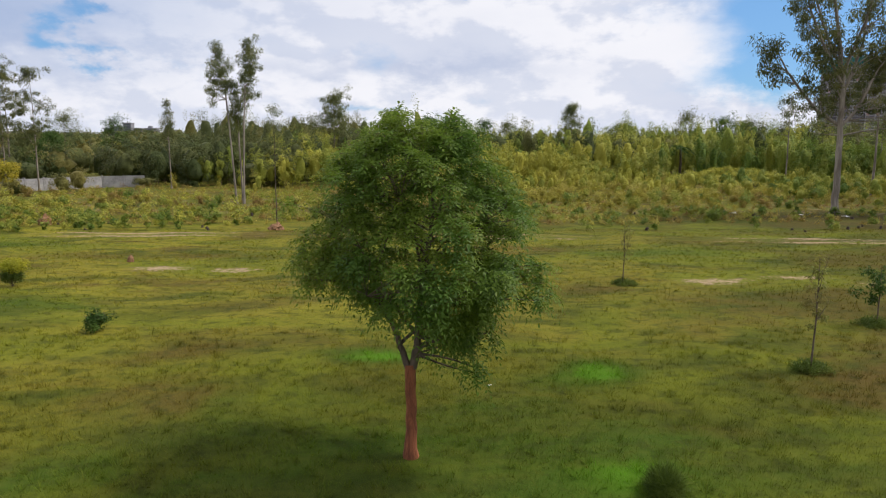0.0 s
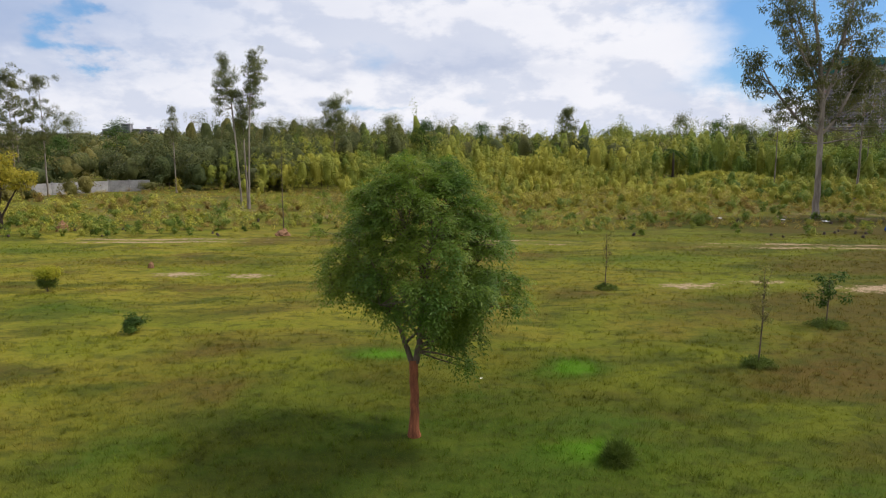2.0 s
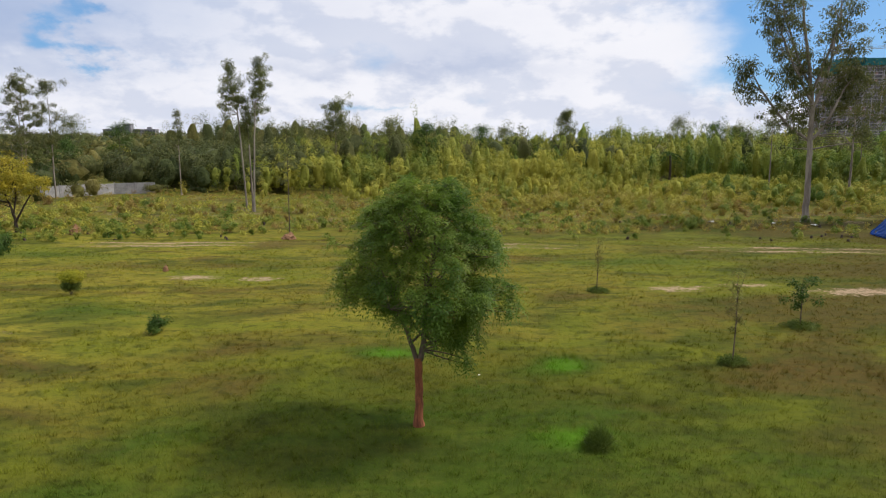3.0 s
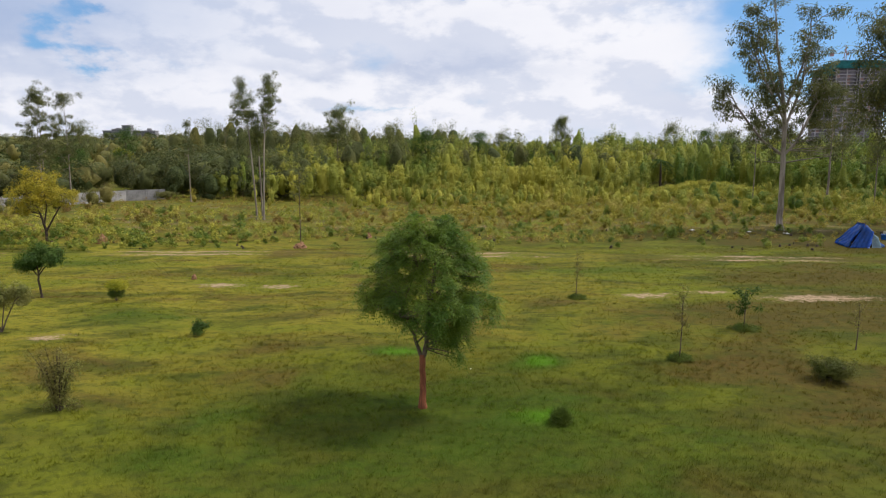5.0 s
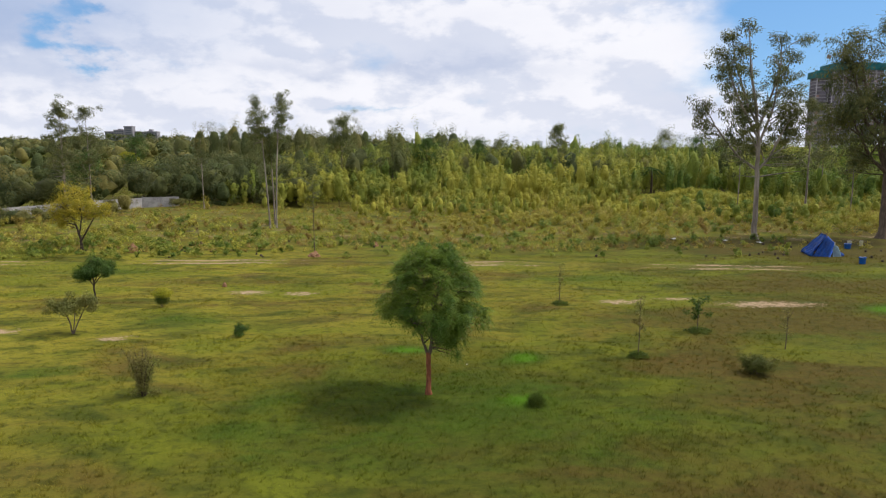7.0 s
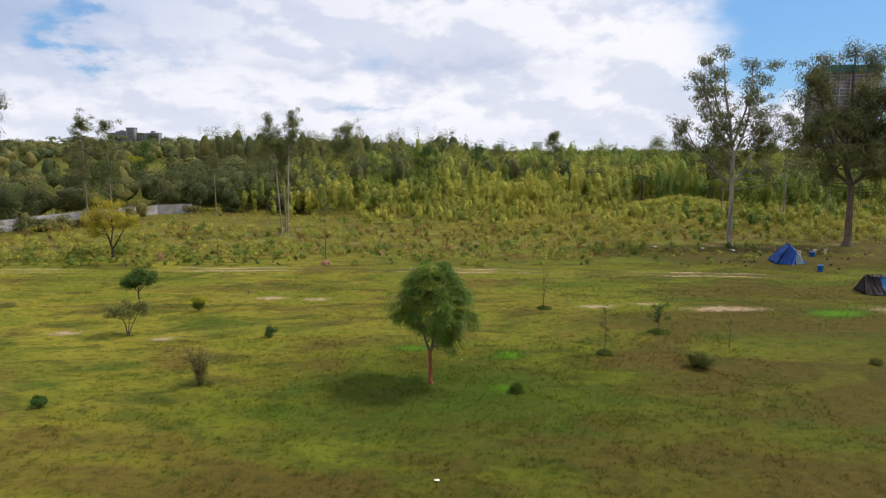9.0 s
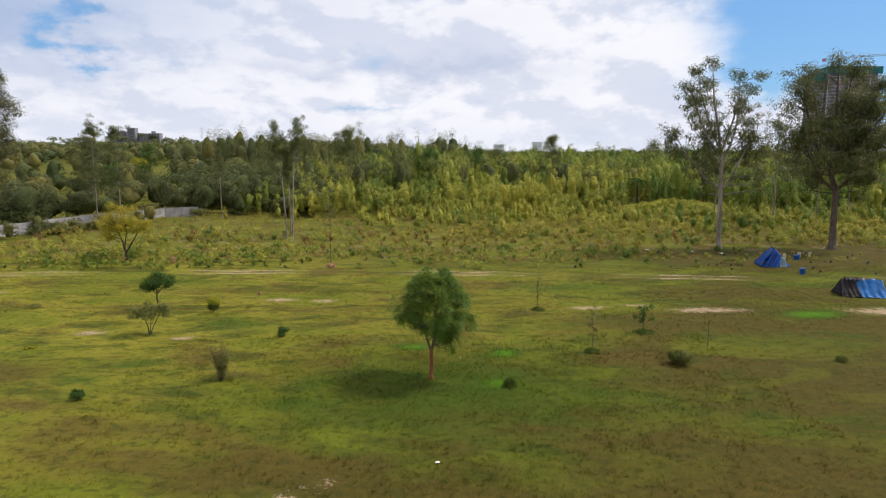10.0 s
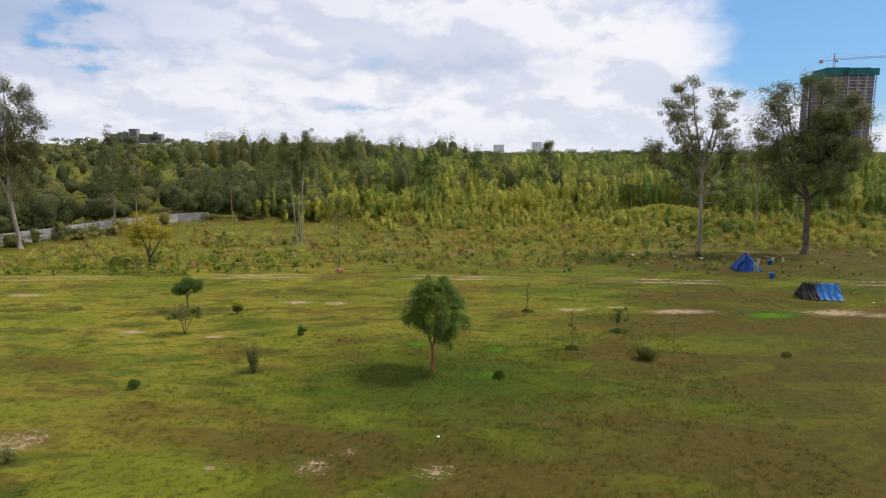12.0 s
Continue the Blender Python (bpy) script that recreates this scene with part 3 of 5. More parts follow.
def meadow_tree():
    rng = np.random.default_rng(11)
    reach_z = [1.75, 2.1, 2.45, 2.8, 3.1, 3.5, 4.0, 4.5, 4.95, 5.25, 5.55]
    reach_r = [0.45, 0.75, 1.10, 1.50, 1.75, 1.78, 1.66, 1.48, 1.20, 0.95, 0.50]

    def axis(z):
        return 0.18 + 0.10 * math.sin(z * 1.1)

    stems = [[(0, 0, -0.05, 0.098), (0.01, 0, 0.8, 0.088), (0.0, 0.0, 1.56, 0.090)],
             [(-0.03, 0, 1.50, 0.060), (-0.15, 0.03, 1.85, 0.050), (-0.27, 0.0, 2.25, 0.043), (-0.62, -0.1, 2.72, 0.034), (-1.15, -0.2, 2.98, 0.018), (-1.5, -0.25, 3.0, 0.008)],
             [(0.04, 0, 1.50, 0.072), (0.12, 0.0, 1.90, 0.062), (0.15, 0.05, 2.35, 0.054), (0.22, 0.1, 3.1, 0.042), (0.38, 0.15, 4.0, 0.026), (0.32, 0.1, 4.75, 0.008)]]
    # boughs that fan out from the two stems
    for i in range(15):
        mother = np.array(stems[1 if i % 3 == 0 else 2])
        q = 1.1 + 2.3 * (i / 15)
        b = np.array([np.interp(q, np.arange(len(mother)), mother[:, k]) for k in range(4)])
        a = i * 2.4 + 0.9
        zt = min(4.7, b[2] + 0.55 + 1.5 * (i / 15) + rng.normal(0, 0.25))
        rt = np.interp(zt, reach_z, reach_r) * rng.uniform(0.62, 0.9)
        e = np.array([axis(zt) + math.cos(a) * rt, math.sin(a) * rt, zt])
        m1 = b[:3] + (e - b[:3]) * 0.4 + np.array([0, 0, 0.16]) + rng.normal(0, 0.06, 3)
        m2 = b[:3] + (e - b[:3]) * 0.75 + np.array([0, 0, 0.12]) + rng.normal(0, 0.06, 3)
        r0 = min(0.62 * b[3], 0.034)
        stems.append([(*b[:3], r0), (*m1, r0 * 0.72), (*m2, r0 * 0.45), (*e, 0.007)])
    tips = []
    while len(tips) < 500:
        z = rng.uniform(1.85, 5.5)
        full = float(np.interp(z, reach_z, reach_r))
        if rng.random() > (full / 1.8) ** 1.3 + 0.05:
            continue
        a = rng.uniform(0, 2 * np.pi)
        d = Vector((math.cos(a), math.sin(a), z * 0.55))
        lump = 1 + 0.30 * noise.noise(d * 1.9 + Vector((3.1, 0, 0)))
        s = math.sqrt(rng.uniform(0.30, 1.0))
        x, y = axis(z) + math.cos(a) * full * s * lump, math.sin(a) * full * s * lump
        if noise.noise(Vector((x, y, z)) * 1.25 + Vector((0, 7.3, 0))) < (-0.27 if z < 4.2 else -0.6) or (x < 0.40 and z < 2.52 + 0.42 * max(0, -x)):
            continue
        tips.append((x, y, z, rng.uniform(0.27, 0.40)))
    for x, y, z, k in ((0.95, -0.35, 2.15, 7), (1.95, -0.2, 3.05, 12), (-1.45, -0.1, 3.25, 12), (0.5, 0.1, 5.05, 6)):
        for _ in range(k):
            tips.append((x + rng.normal(0, 0.20), y + rng.normal(0, 0.28), z + rng.normal(0, 0.17), rng.uniform(0.24, 0.36)))
    plant("tree", (-0.53, 9.62, 0), "round-crowned green tree with red-painted trunk in the meadow", "tree", stems, tips,
          (M["neem_leaf"], 0, 0, 0, 0, 0), M["bark"], 5, trunk_label="straight trunk painted red ochre", trunk_mat=M["red_bark"], twig=0.007, lowest=1.7, foliage_at=whorl)


meadow_tree()


# ---- tall trees behind ----
def tall_gum(place, height, first, spread, label, seed, n_clumps, clump_r, count, lean=0.0, radius=0.36, bark="pale_bark", leaf="euc_leaf", limbs=7, name="eucalyptus_tree", leaf_size=0.26, group="", squat=1.0, taper=0.55):
    """A gum tree: a long pale trunk, rising limbs along it and loose hanging clumps on their outer halves."""
    rng = np.random.default_rng(seed)
    trunk = [(0, 0, -0.1, radius), (lean * 0.3, 0, first * 0.6, radius * 0.78), (lean * 0.6, 0.1, first, radius * 0.66),
             (lean, 0.2, height * 0.70, radius * 0.30), (lean * 1.2, 0.1, height * 0.95, radius * 0.08)]
    stems, clumps = [trunk], []
    for i in range(limbs):
        u = i / max(1, limbs - 1)
        a = 2 * math.pi * (i * 0.382 + 0.45) + rng.normal(0, 0.3)
        z0 = first + (height * 0.84 - first) * u
        reach = spread * rng.uniform(0.75, 1.1) * (1 - taper * u)
        rise = min((height - z0) * 0.95, reach * (rng.uniform(0.55, 0.9) + 0.45 * u))
        x0 = np.interp(z0, [0, first, height * 0.70, height], [0, lean * 0.6, lean, lean * 1.2])
        r0 = radius * 0.27 * (1 - 0.6 * u)
        dx, dy = math.cos(a) * reach, math.sin(a) * reach
        bend = rng.normal(0, 0.12, 2) * reach
        stems.append([(x0, 0.1, z0, r0), (x0 + dx * 0.35 + bend[0], dy * 0.35 + bend[1], z0 + rise * 0.42, r0 * 0.75), (x0 + dx * 0.75, dy * 0.75, z0 + rise * 0.72, r0 * 0.45), (x0 + dx, dy, z0 + rise, r0 * 0.15)])
        k = max(3, round(n_clumps * (1 - 0.35 * u)))
        for q in range(k):
            s_ = rng.uniform(0.45, 1.08)
            wide = spread * 0.22
            clumps.append((x0 + dx * s_ + rng.normal(0, wide), dy * s_ + rng.normal(0, wide), z0 + rise * s_ - rng.uniform(0, 0.07) * height * (1 - u) + rng.normal(0, 0.035 * height * squat), clump_r * rng.uniform(0.6, 1.3)))
    clumps += shell_clumps(rng, n_clumps, (lean * 1.2, 0, height * 0.92), (spread * 0.30, spread * 0.30, height * 0.07), clump_r, 0.2)
    return plant(name, place, label, "tree", stems, clumps, (M[leaf], count, leaf_size, leaf_size * 0.32, 1.1, 1), M[bark], seed, group, twig=0.016, sides=6, lowest=first * 0.85)


def forked_gum(place, height, first, spread, label, seed, leaders, sides_n, clump_n, clump_r, count, radius=0.34, bark="pale_bark", lean=0.0, leaf_size=0.28, low=0.45, leads=(), leaf="euc_leaf"):
    """A large gum tree: the trunk forks into several rising leaders, each with side limbs and hanging clumps."""
    rng = np.random.default_rng(seed)
    stems = [[(0, 0, -0.1, radius), (lean * 0.4, 0, first * 0.5, radius * 0.82), (lean, 0.05, first, radius * 0.74)]]
    clumps = []
    main = None
    for k in range(len(leads) or leaders):
        a = 2.4 * k + 0.5 + rng.normal(0, 0.2)
        out = spread * (0.12 if k == 0 else rng.uniform(0.45, 0.72) * (1.0 - 0.25 * k / leaders))
        top_z = height * (1.0 if k == 0 else rng.uniform(0.80, 0.95))
        if leads:
            a, out, top_z = math.atan2(leads[k][1], leads[k][0]), math.hypot(*leads[k][:2]), leads[k][2]
        ca, sa = math.cos(a), math.sin(a)
        if main is None:
            start = np.array([lean, 0.05, first * 0.97, radius * 0.72])
        else:
            q0 = 0.42 * (k - 1) / max(1, leaders - 1) if not leads else max(0.02, 0.45 * (top_z - 0.62 * height) / (0.38 * height))
            start = np.array([np.interp(q0, np.linspace(0, 1, len(main)), main[:, i]) for i in range(4)])
            start[3] *= 0.62
        path = [tuple(start)]
        for q in (0.2, 0.45, 0.72, 1.0):
            wob = rng.normal(0, 0.035 * spread, 2)
            path.append((start[0] + ca * out * q ** 0.75 + wob[0], start[1] + sa * out * q ** 0.75 + wob[1], start[2] + (top_z - start[2]) * q, start[3] * (1 - q) ** 0.8 + 0.02))
        if main is None:
            main = np.array(path)
        stems.append(path)
        p = np.array(path)
        for j in range(sides_n):
            u = (j + 0.5) / sides_n
            q = 0.10 + 0.82 * u
            b = np.array([np.interp(q, np.linspace(0, 1, len(p)), p[:, i]) for i in range(4)])
            sa2 = a + rng.normal(0, 1.0) + (math.pi if rng.random() < 0.15 else 0)
            reach = spread * rng.uniform(0.35, 0.62) * (1 - 0.5 * u)
            rise = reach * rng.uniform(0.45, 1.0)
            e = b[:3] + np.array([math.cos(sa2) * reach, math.sin(sa2) * reach, rise])
            m = b[:3] + np.array([math.cos(sa2) * reach * 0.45, math.sin(sa2) * reach * 0.45, rise * 0.62])
            stems.append([(*b[:3], min(b[3] * 0.6, radius * 0.22)), (*m, radius * 0.12), (*e, 0.02)])
            for _ in range(clump_n):
                w_ = rng.uniform(0.5, 1.1)
                c = b[:3] + (e - b[:3]) * w_ + rng.normal(0, 0.11 * spread, 3) - np.array([0, 0, rng.uniform(0, low) * (1 - u) * 3.0])
                clumps.append((*c, clump_r * rng.uniform(0.6, 1.35)))
        clumps += shell_clumps(rng, clump_n, path[-1][:3], (spread * 0.16, spread * 0.16, height * 0.05), clump_r, 0.2)
    return plant("eucalyptus_tree", place, label, "tree", stems, clumps, (M[leaf], count, leaf_size, leaf_size * 0.32, 1.1, 1), M[bark], seed, "", twig=0.016, sides=7, lowest=first * 0.9)


forked_gum((31.5, 49.8, 0), 21.2, 6.9, 5.4, "tall eucalyptus with pale trunk and loose olive crown", 21, 6, 6, 7, 0.58, 62, radius=0.29, lean=-0.2, leaf_size=0.28, low=0.8,
           leads=((-1.4, 0.5, 20.8), (-4.3, -0.6, 18.2), (2.9, 1.0, 17.6), (-2.6, 1.6, 20.0), (1.2, -1.6, 19.2), (-5.0, 0.8, 13.0), (2.6, -0.5, 12.6)))
forked_gum((44.5, 50.0, 0), 21.2, 6.6, 6.2, "tall dark-trunked eucalyptus with dense olive crown", 34, 6, 6, 11, 0.82, 56, bark="bark", radius=0.42, lean=-0.1, leaf_size=0.32, low=0.7,
           leads=((-0.8, 0.3, 20.8), (-4.2, 0.5, 18.0), (4.6, -0.6, 18.4), (-2.2, 1.8, 19.6), (2.2, 1.2, 20.4), (-5.0, -0.5, 13.2), (5.8, 0.6, 13.6), (2.8, -2.2, 12.6), (6.2, 0.3, 16.8), (4.2, 1.2, 16.0)))
tall_gum((48.7, 70.7, 0), 15.8, 6.6, 4.2, "slim grey eucalyptus at the edge of the plantation", 41, 13, 0.6, 80, limbs=9, radius=0.15)
forked_gum((-55.1, 55.8, 0), 21.0, 7.0, 5.6, "tall eucalyptus with pale leaning trunk beside the wall", 52, 5, 6, 9, 0.9, 80, radius=0.28, lean=-0.8, leaf_size=0.30, leaf="dark_euc_leaf")
for x, y, h, sd in ((-52.6, 75.2, 16.0, 61), (-50.2, 77.5, 15.6, 62), (-55.6, 80.5, 16.4, 63)):
    tall_gum((x, y, 0), h, h * 0.36, 2.5, "slender pale eucalyptus with airy crown beside the wall", sd, 10, 0.48, 70, limbs=8, radius=0.12, leaf="euc_leaf", group="slender trees by the wall", squat=1.6)
for x, y, h, ln, sd, k in ((-19.85, 59.8, 15.2, -1.0, 71, 1.0), (-19.15, 59.8, 15.9, 1.0, 72, 1.0), (-19.45, 60.5, 11.8, -0.3, 73, 0.5)):
    tall_gum((x, y, 0), h, h * 0.70, 1.35 * k, "thin pale eucalyptus pole with small high crown", sd, round(11 * k), 0.50, 90, lean=ln, limbs=6, radius=0.10, leaf="pale_euc_leaf", group="thin trees in the scrub", squat=1.5, leaf_size=0.20)
tall_gum((-10.8, 40.2, 0), 8.2, 4.4, 0.8, "thin sapling with sparse crown on a termite mound", 81, 6, 0.30, 26, limbs=6, radius=0.040, bark="bark", leaf="pale_euc_leaf", leaf_size=0.16, squat=1.5)
tall_gum((-21.9, 127.0, 0.4), 16.0, 6.5, 4.6, "round-topped eucalyptus rising above the plantation", 91, 16, 1.0, 75, limbs=8, radius=0.18, leaf="pale_euc_leaf", leaf_size=0.36, squat=1.6)
tall_gum((27.6, 136.0, 0), 15.4, 6.0, 2.9, "narrow eucalyptus rising above the plantation", 92, 13, 0.9, 75, limbs=8, radius=0.17, leaf="pale_euc_leaf", leaf_size=0.36, squat=1.8)
for x, y, h, sp, sd in ((42.0, 150.0, 11.5, 4.2, 93), (56.0, 146.0, 14.0, 4.0, 94), (61.0, 138.0, 12.6, 3.8, 95), (-10.0, 118.0, 12.4, 3.5, 96), (-3.0, 122.0, 11.8, 3.2, 97), (-42.0, 130.0, 12.5, 4.0, 98), (9.0, 140.0, 12.0, 3.5, 99), (-90.0, 150.0, 14.0, 5.0, 100), (-80.0, 153.0, 13.0, 4.0, 103), (-78.0, 118.0, 9.0, 3.6, 104), (-69.0, 110.0, 8.4, 3.4, 105), (15.0, 150.0, 12.2, 3.5, 106), (72.0, 150.0, 12.5, 3.6, 108), (84.0, 142.0, 12.0, 3.6, 110)):
    tall_gum((x, y, float(terrain(x, y))), h, h * 0.30, sp, "full green tree standing above the young plantation", sd, 16, 1.05, 30, limbs=8, radius=0.2, bark="bark", leaf="dark_leaf" if sd % 2 else "pale_euc_leaf", name="tree", leaf_size=0.40, group="larger trees in the woods", squat=1.5)


for x, y, h, sp, sd in ((45.5, 83.0, 13.0, 1.6, 121), (60.0, 86.0, 10.5, 1.8, 122), (67.0, 82.0, 11.0, 1.8, 123), (-37.0, 85.0, 12.4, 0.9, 124), (57.0, 74.0, 9.5, 1.6, 125)):
    tall_gum((x, y, 0), h, h * 0.58, sp, "slim sparse grey eucalyptus before the plantation", sd, 6, 0.45, 45, limbs=7, radius=0.09, leaf="euc_leaf", group="slim trees before the plantation")


def round_tree(place, r, h, seed, label):
    """A low tree with a dense rounded crown almost down to the ground."""
    rng = np.random.default_rng(seed)
    stems = [[(0, 0, -0.1, 0.2), (0.05, 0, h * 0.25, 0.17), (0, 0, h * 0.6, 0.06)]] + [[(0, 0, h * 0.2, 0.1), (math.cos(a) * r * 0.4, math.sin(a) * r * 0.4, h * 0.45, 0.07), (math.cos(a) * r * 0.7, math.sin(a) * r * 0.7, h * 0.6, 0.03)] for a in (0.3, 1.7, 3.1, 4.4, 5.5)]
    clumps = shell_clumps(rng, 70, (0, 0, h * 0.54), (r * 0.82, r * 0.82, h * 0.40), r * 0.22, 0.55, 0.06)
    plant("tree", place, label, "tree", stems, clumps, (M["lime_leaf"], 75, 0.42, 0.20, 0.2, 1), M["bark"], seed, twig=0.03, sides=6)


round_tree((-127.0, 244.0, float(terrain(-127, 244))), 4.6, 7.2, 131, "round yellow-green tree at the edge of the far field")


def palm(place):
    rng = np.random.default_rng(7)
    top = thing("palm_tree", place, "dark date palm with drooping fronds at the wood's edge", "palm")
    v, f = tube([(0, 0, -0.1), (0.1, 0, 2.5), (0.0, 0, 5.4)], [0.24, 0.19, 0.17], 10)
    part("trunk", tri_mesh("trunk", v, f, smooth=True), M["dark_bark"], top)
    for i in range(26):
        a, up = i * 2.4, rng.uniform(-0.5, 1.1)
        d = np.array([math.cos(a), math.sin(a), 0])
        s = np.linspace(0, 1, 9)[:, None]
        mid = np.array([0, 0, 5.4]) + d * s * 1.9 + np.array([0, 0, 1]) * (up * s * 1.6 - 1.5 * s ** 2)
        n = 40
        k = rng.uniform(0.12, 1, n)
        base = np.stack([np.interp(k, s[:, 0], mid[:, j]) for j in range(3)], 1)
        side = np.cross(d, [0, 0, 1]) * np.where(np.arange(n) % 2, 1, -1)[:, None]
        lv, lf = leaves(rng, base, side + d * 0.7 + np.array([0, 0, -0.25]) + rng.normal(0, 0.1, (n, 3)), 0.55, 0.06)
        part("frond", tri_mesh("frond", lv, lf), M["dark_leaf"], top)


palm((38.2, 101.1, 0.2))


# ---- small trees, bushes and saplings of the meadow ----
def yellow_tree():
    rng = np.random.default_rng(3)
    stems = [[(0, 0, -0.05, 0.13), (0.0, 0, 0.9, 0.11), (-0.25, 0, 1.9, 0.08), (-0.9, 0.1, 3.6, 0.04)],
             [(0, 0, 0.8, 0.08), (0.75, -0.1, 1.9, 0.065), (1.4, 0, 3.0, 0.04), (1.8, 0, 3.6, 0.02)],
             [(-0.1, 0, 1.4, 0.07), (0.1, 0.2, 2.8, 0.05), (0.0, 0.2, 4.8, 0.02)]]
    clumps = shell_clumps(rng, 60, (-0.4, 0, 4.2), (2.1, 2.1, 1.7), 0.55, 0.4) + shell_clumps(rng, 18, (1.7, 0, 3.6), (1.1, 1.1, 0.7), 0.45) + shell_clumps(rng, 10, (-1.7, 0, 2.9), (0.8, 0.8, 0.6), 0.4)
    plant("yellow_tree", (-32.56, 43.7, 0), "small spreading tree with golden yellow blossom and leaves", "tree", stems, clumps, (M["yellow_leaf"], 90, 0.17, 0.075, 0.4, 1), M["dark_bark"], 3, twig=0.014)


def small_tree():
    rng = np.random.default_rng(4)
    stems = [[(0, 0, -0.05, 0.055), (-0.04, 0, 0.45, 0.05), (-0.10, 0, 0.9, 0.045), (-0.05, 0, 1.25, 0.04), (-0.25, 0.05, 2.3, 0.015)],
             [(-0.06, 0, 1.15, 0.034), (0.35, -0.1, 1.6, 0.026), (0.85, 0, 2.0, 0.010)], [(-0.08, 0, 1.1, 0.03), (-0.5, 0.15, 1.5, 0.022), (-0.95, 0.1, 1.75, 0.010)],
             [(-0.05, 0, 1.3, 0.03), (0.2, 0.3, 1.9, 0.02), (0.35, 0.5, 2.5, 0.010)]]
    clumps = shell_clumps(rng, 24, (-0.25, 0, 2.10), (0.95, 0.9, 0.62), 0.30, 0.4) + shell_clumps(rng, 14, (0.55, 0, 2.25), (0.62, 0.7, 0.55), 0.28, 0.4) + shell_clumps(rng, 7, (-0.75, 0, 1.70), (0.45, 0.5, 0.25), 0.25)
    plant("small_tree", (-20.1, 23.3, 0), "small dense dark-green tree on a thin stem", "tree", stems, clumps, (M["dark_leaf"], 150, 0.11, 0.05, 0.3, 1), M["dark_bark"], 4)


def open_shrub():
    rng = np.random.default_rng(6)
    stems = [[(0, 0, -0.05, 0.035), (-0.1, 0, 0.6, 0.03), (-0.35, 0, 1.2, 0.015)], [(0.05, 0, 0, 0.032), (0.3, 0.05, 0.6, 0.026), (0.7, 0, 1.3, 0.014)],
             [(0, 0.05, 0, 0.025), (0.05, 0.2, 0.8, 0.02), (0.1, 0.3, 1.5, 0.01)]]
    clumps = shell_clumps(rng, 26, (-0.25, 0, 1.35), (0.95, 0.85, 0.50), 0.27, 0.3) + shell_clumps(rng, 10, (0.9, 0, 1.6), (0.35, 0.35, 0.42), 0.22)
    plant("shrub", (-18.0, 17.3, 0), "open pale-leaved shrub on several bent stems", "shrub", stems, clumps, (M["shrub_leaf"], 115, 0.095, 0.055, 0.1, 1), M["bark"], 6, twig=0.006)


def sapling(place, h, r, seed, leaf, label, tuft=0.0, count=16, clumps_n=9):
    rng = np.random.default_rng(seed)
    stems = [[(0, 0, -0.03, 0.022), (0.02, 0, h * 0.5, 0.016), (-0.02, 0, h, 0.006)]]
    for k in range(4):
        a, z = k * 2.1 + rng.normal(0, 0.4), h * (0.45 + 0.12 * k)
        stems.append([(0.01, 0, z, 0.009), (math.cos(a) * r * 0.6, math.sin(a) * r * 0.6, z + h * 0.10, 0.006), (math.cos(a) * r, math.sin(a) * r, z + h * 0.20, 0.003)])
    cl = [(rng.normal(0, r * 0.6), rng.normal(0, r * 0.6), z, r * 0.55) for z in np.linspace(h * 0.42, h, clumps_n)]
    top = plant("sapling", place, label, "sapling", stems, cl, (M[leaf], count, 0.11, 0.045, 0.6, 1), M["bark"], seed, "young trees in the meadow", twig=0.004, sides=6)
    if tuft:
        tuft *= 0.58
        n = int(5200 * tuft)
        a, q = rng.uniform(0, 2 * np.pi, n), np.sqrt(rng.uniform(0, 1, n)) * tuft
        out = np.stack([np.cos(a) * q, np.sin(a) * q, np.zeros(n)], 1)
        uneven = 1 + 0.55 * np.sin(a * 2 + seed) * np.sin(a * 3 + 1.3 * seed)
        base = out * uneven[:, None] * np.array([1.25, 1.0, 0]) + np.array([0, 0, 0.26]) * (rng.uniform(0, 1, n) * np.clip(1.2 - q / tuft, 0, 1))[:, None]
        v, f = leaves(rng, base, out * 0.8 + np.array([0, 0, 0.55]) + rng.normal(0, 0.5, (n, 3)), 0.12, 0.013, 0.1, face=out + np.array([0, 0, 0.6]))
        part("undergrowth", tri_mesh("undergrowth", v, f), M["weed_leaf"], top, "dark green weeds round the foot")


def bush(place, w_, h, seed, leaf, label, n=26, count=70, size=0.08, name="bush"):
    rng = np.random.default_rng(seed)
    stems = [[(0, 0, -0.03, 0.016), (0.02, 0, h * 0.5, 0.012), (0.05, 0.02, h * 0.85, 0.005)]]
    for k in range(5):
        a = k * 1.26 + rng.normal(0, 0.3)
        stems.append([(0, 0, 0, 0.012), (math.cos(a) * w_ * 0.2, math.sin(a) * w_ * 0.2, h * 0.45, 0.009), (math.cos(a) * w_ * 0.38, math.sin(a) * w_ * 0.38, h * 0.8, 0.004)])
    cl = shell_clumps(rng, n, (0, 0, h * 0.48), (w_ * 0.40, w_ * 0.40, h * 0.42), min(w_, h) * 0.24, 0.3, 0.15)
    return plant(name, place, label, "bush", stems, cl, (M[leaf], count, size, size * 0.42, -0.3, 1), M["bark"], seed, "bushes in the meadow", twig=0.004, sides=5)


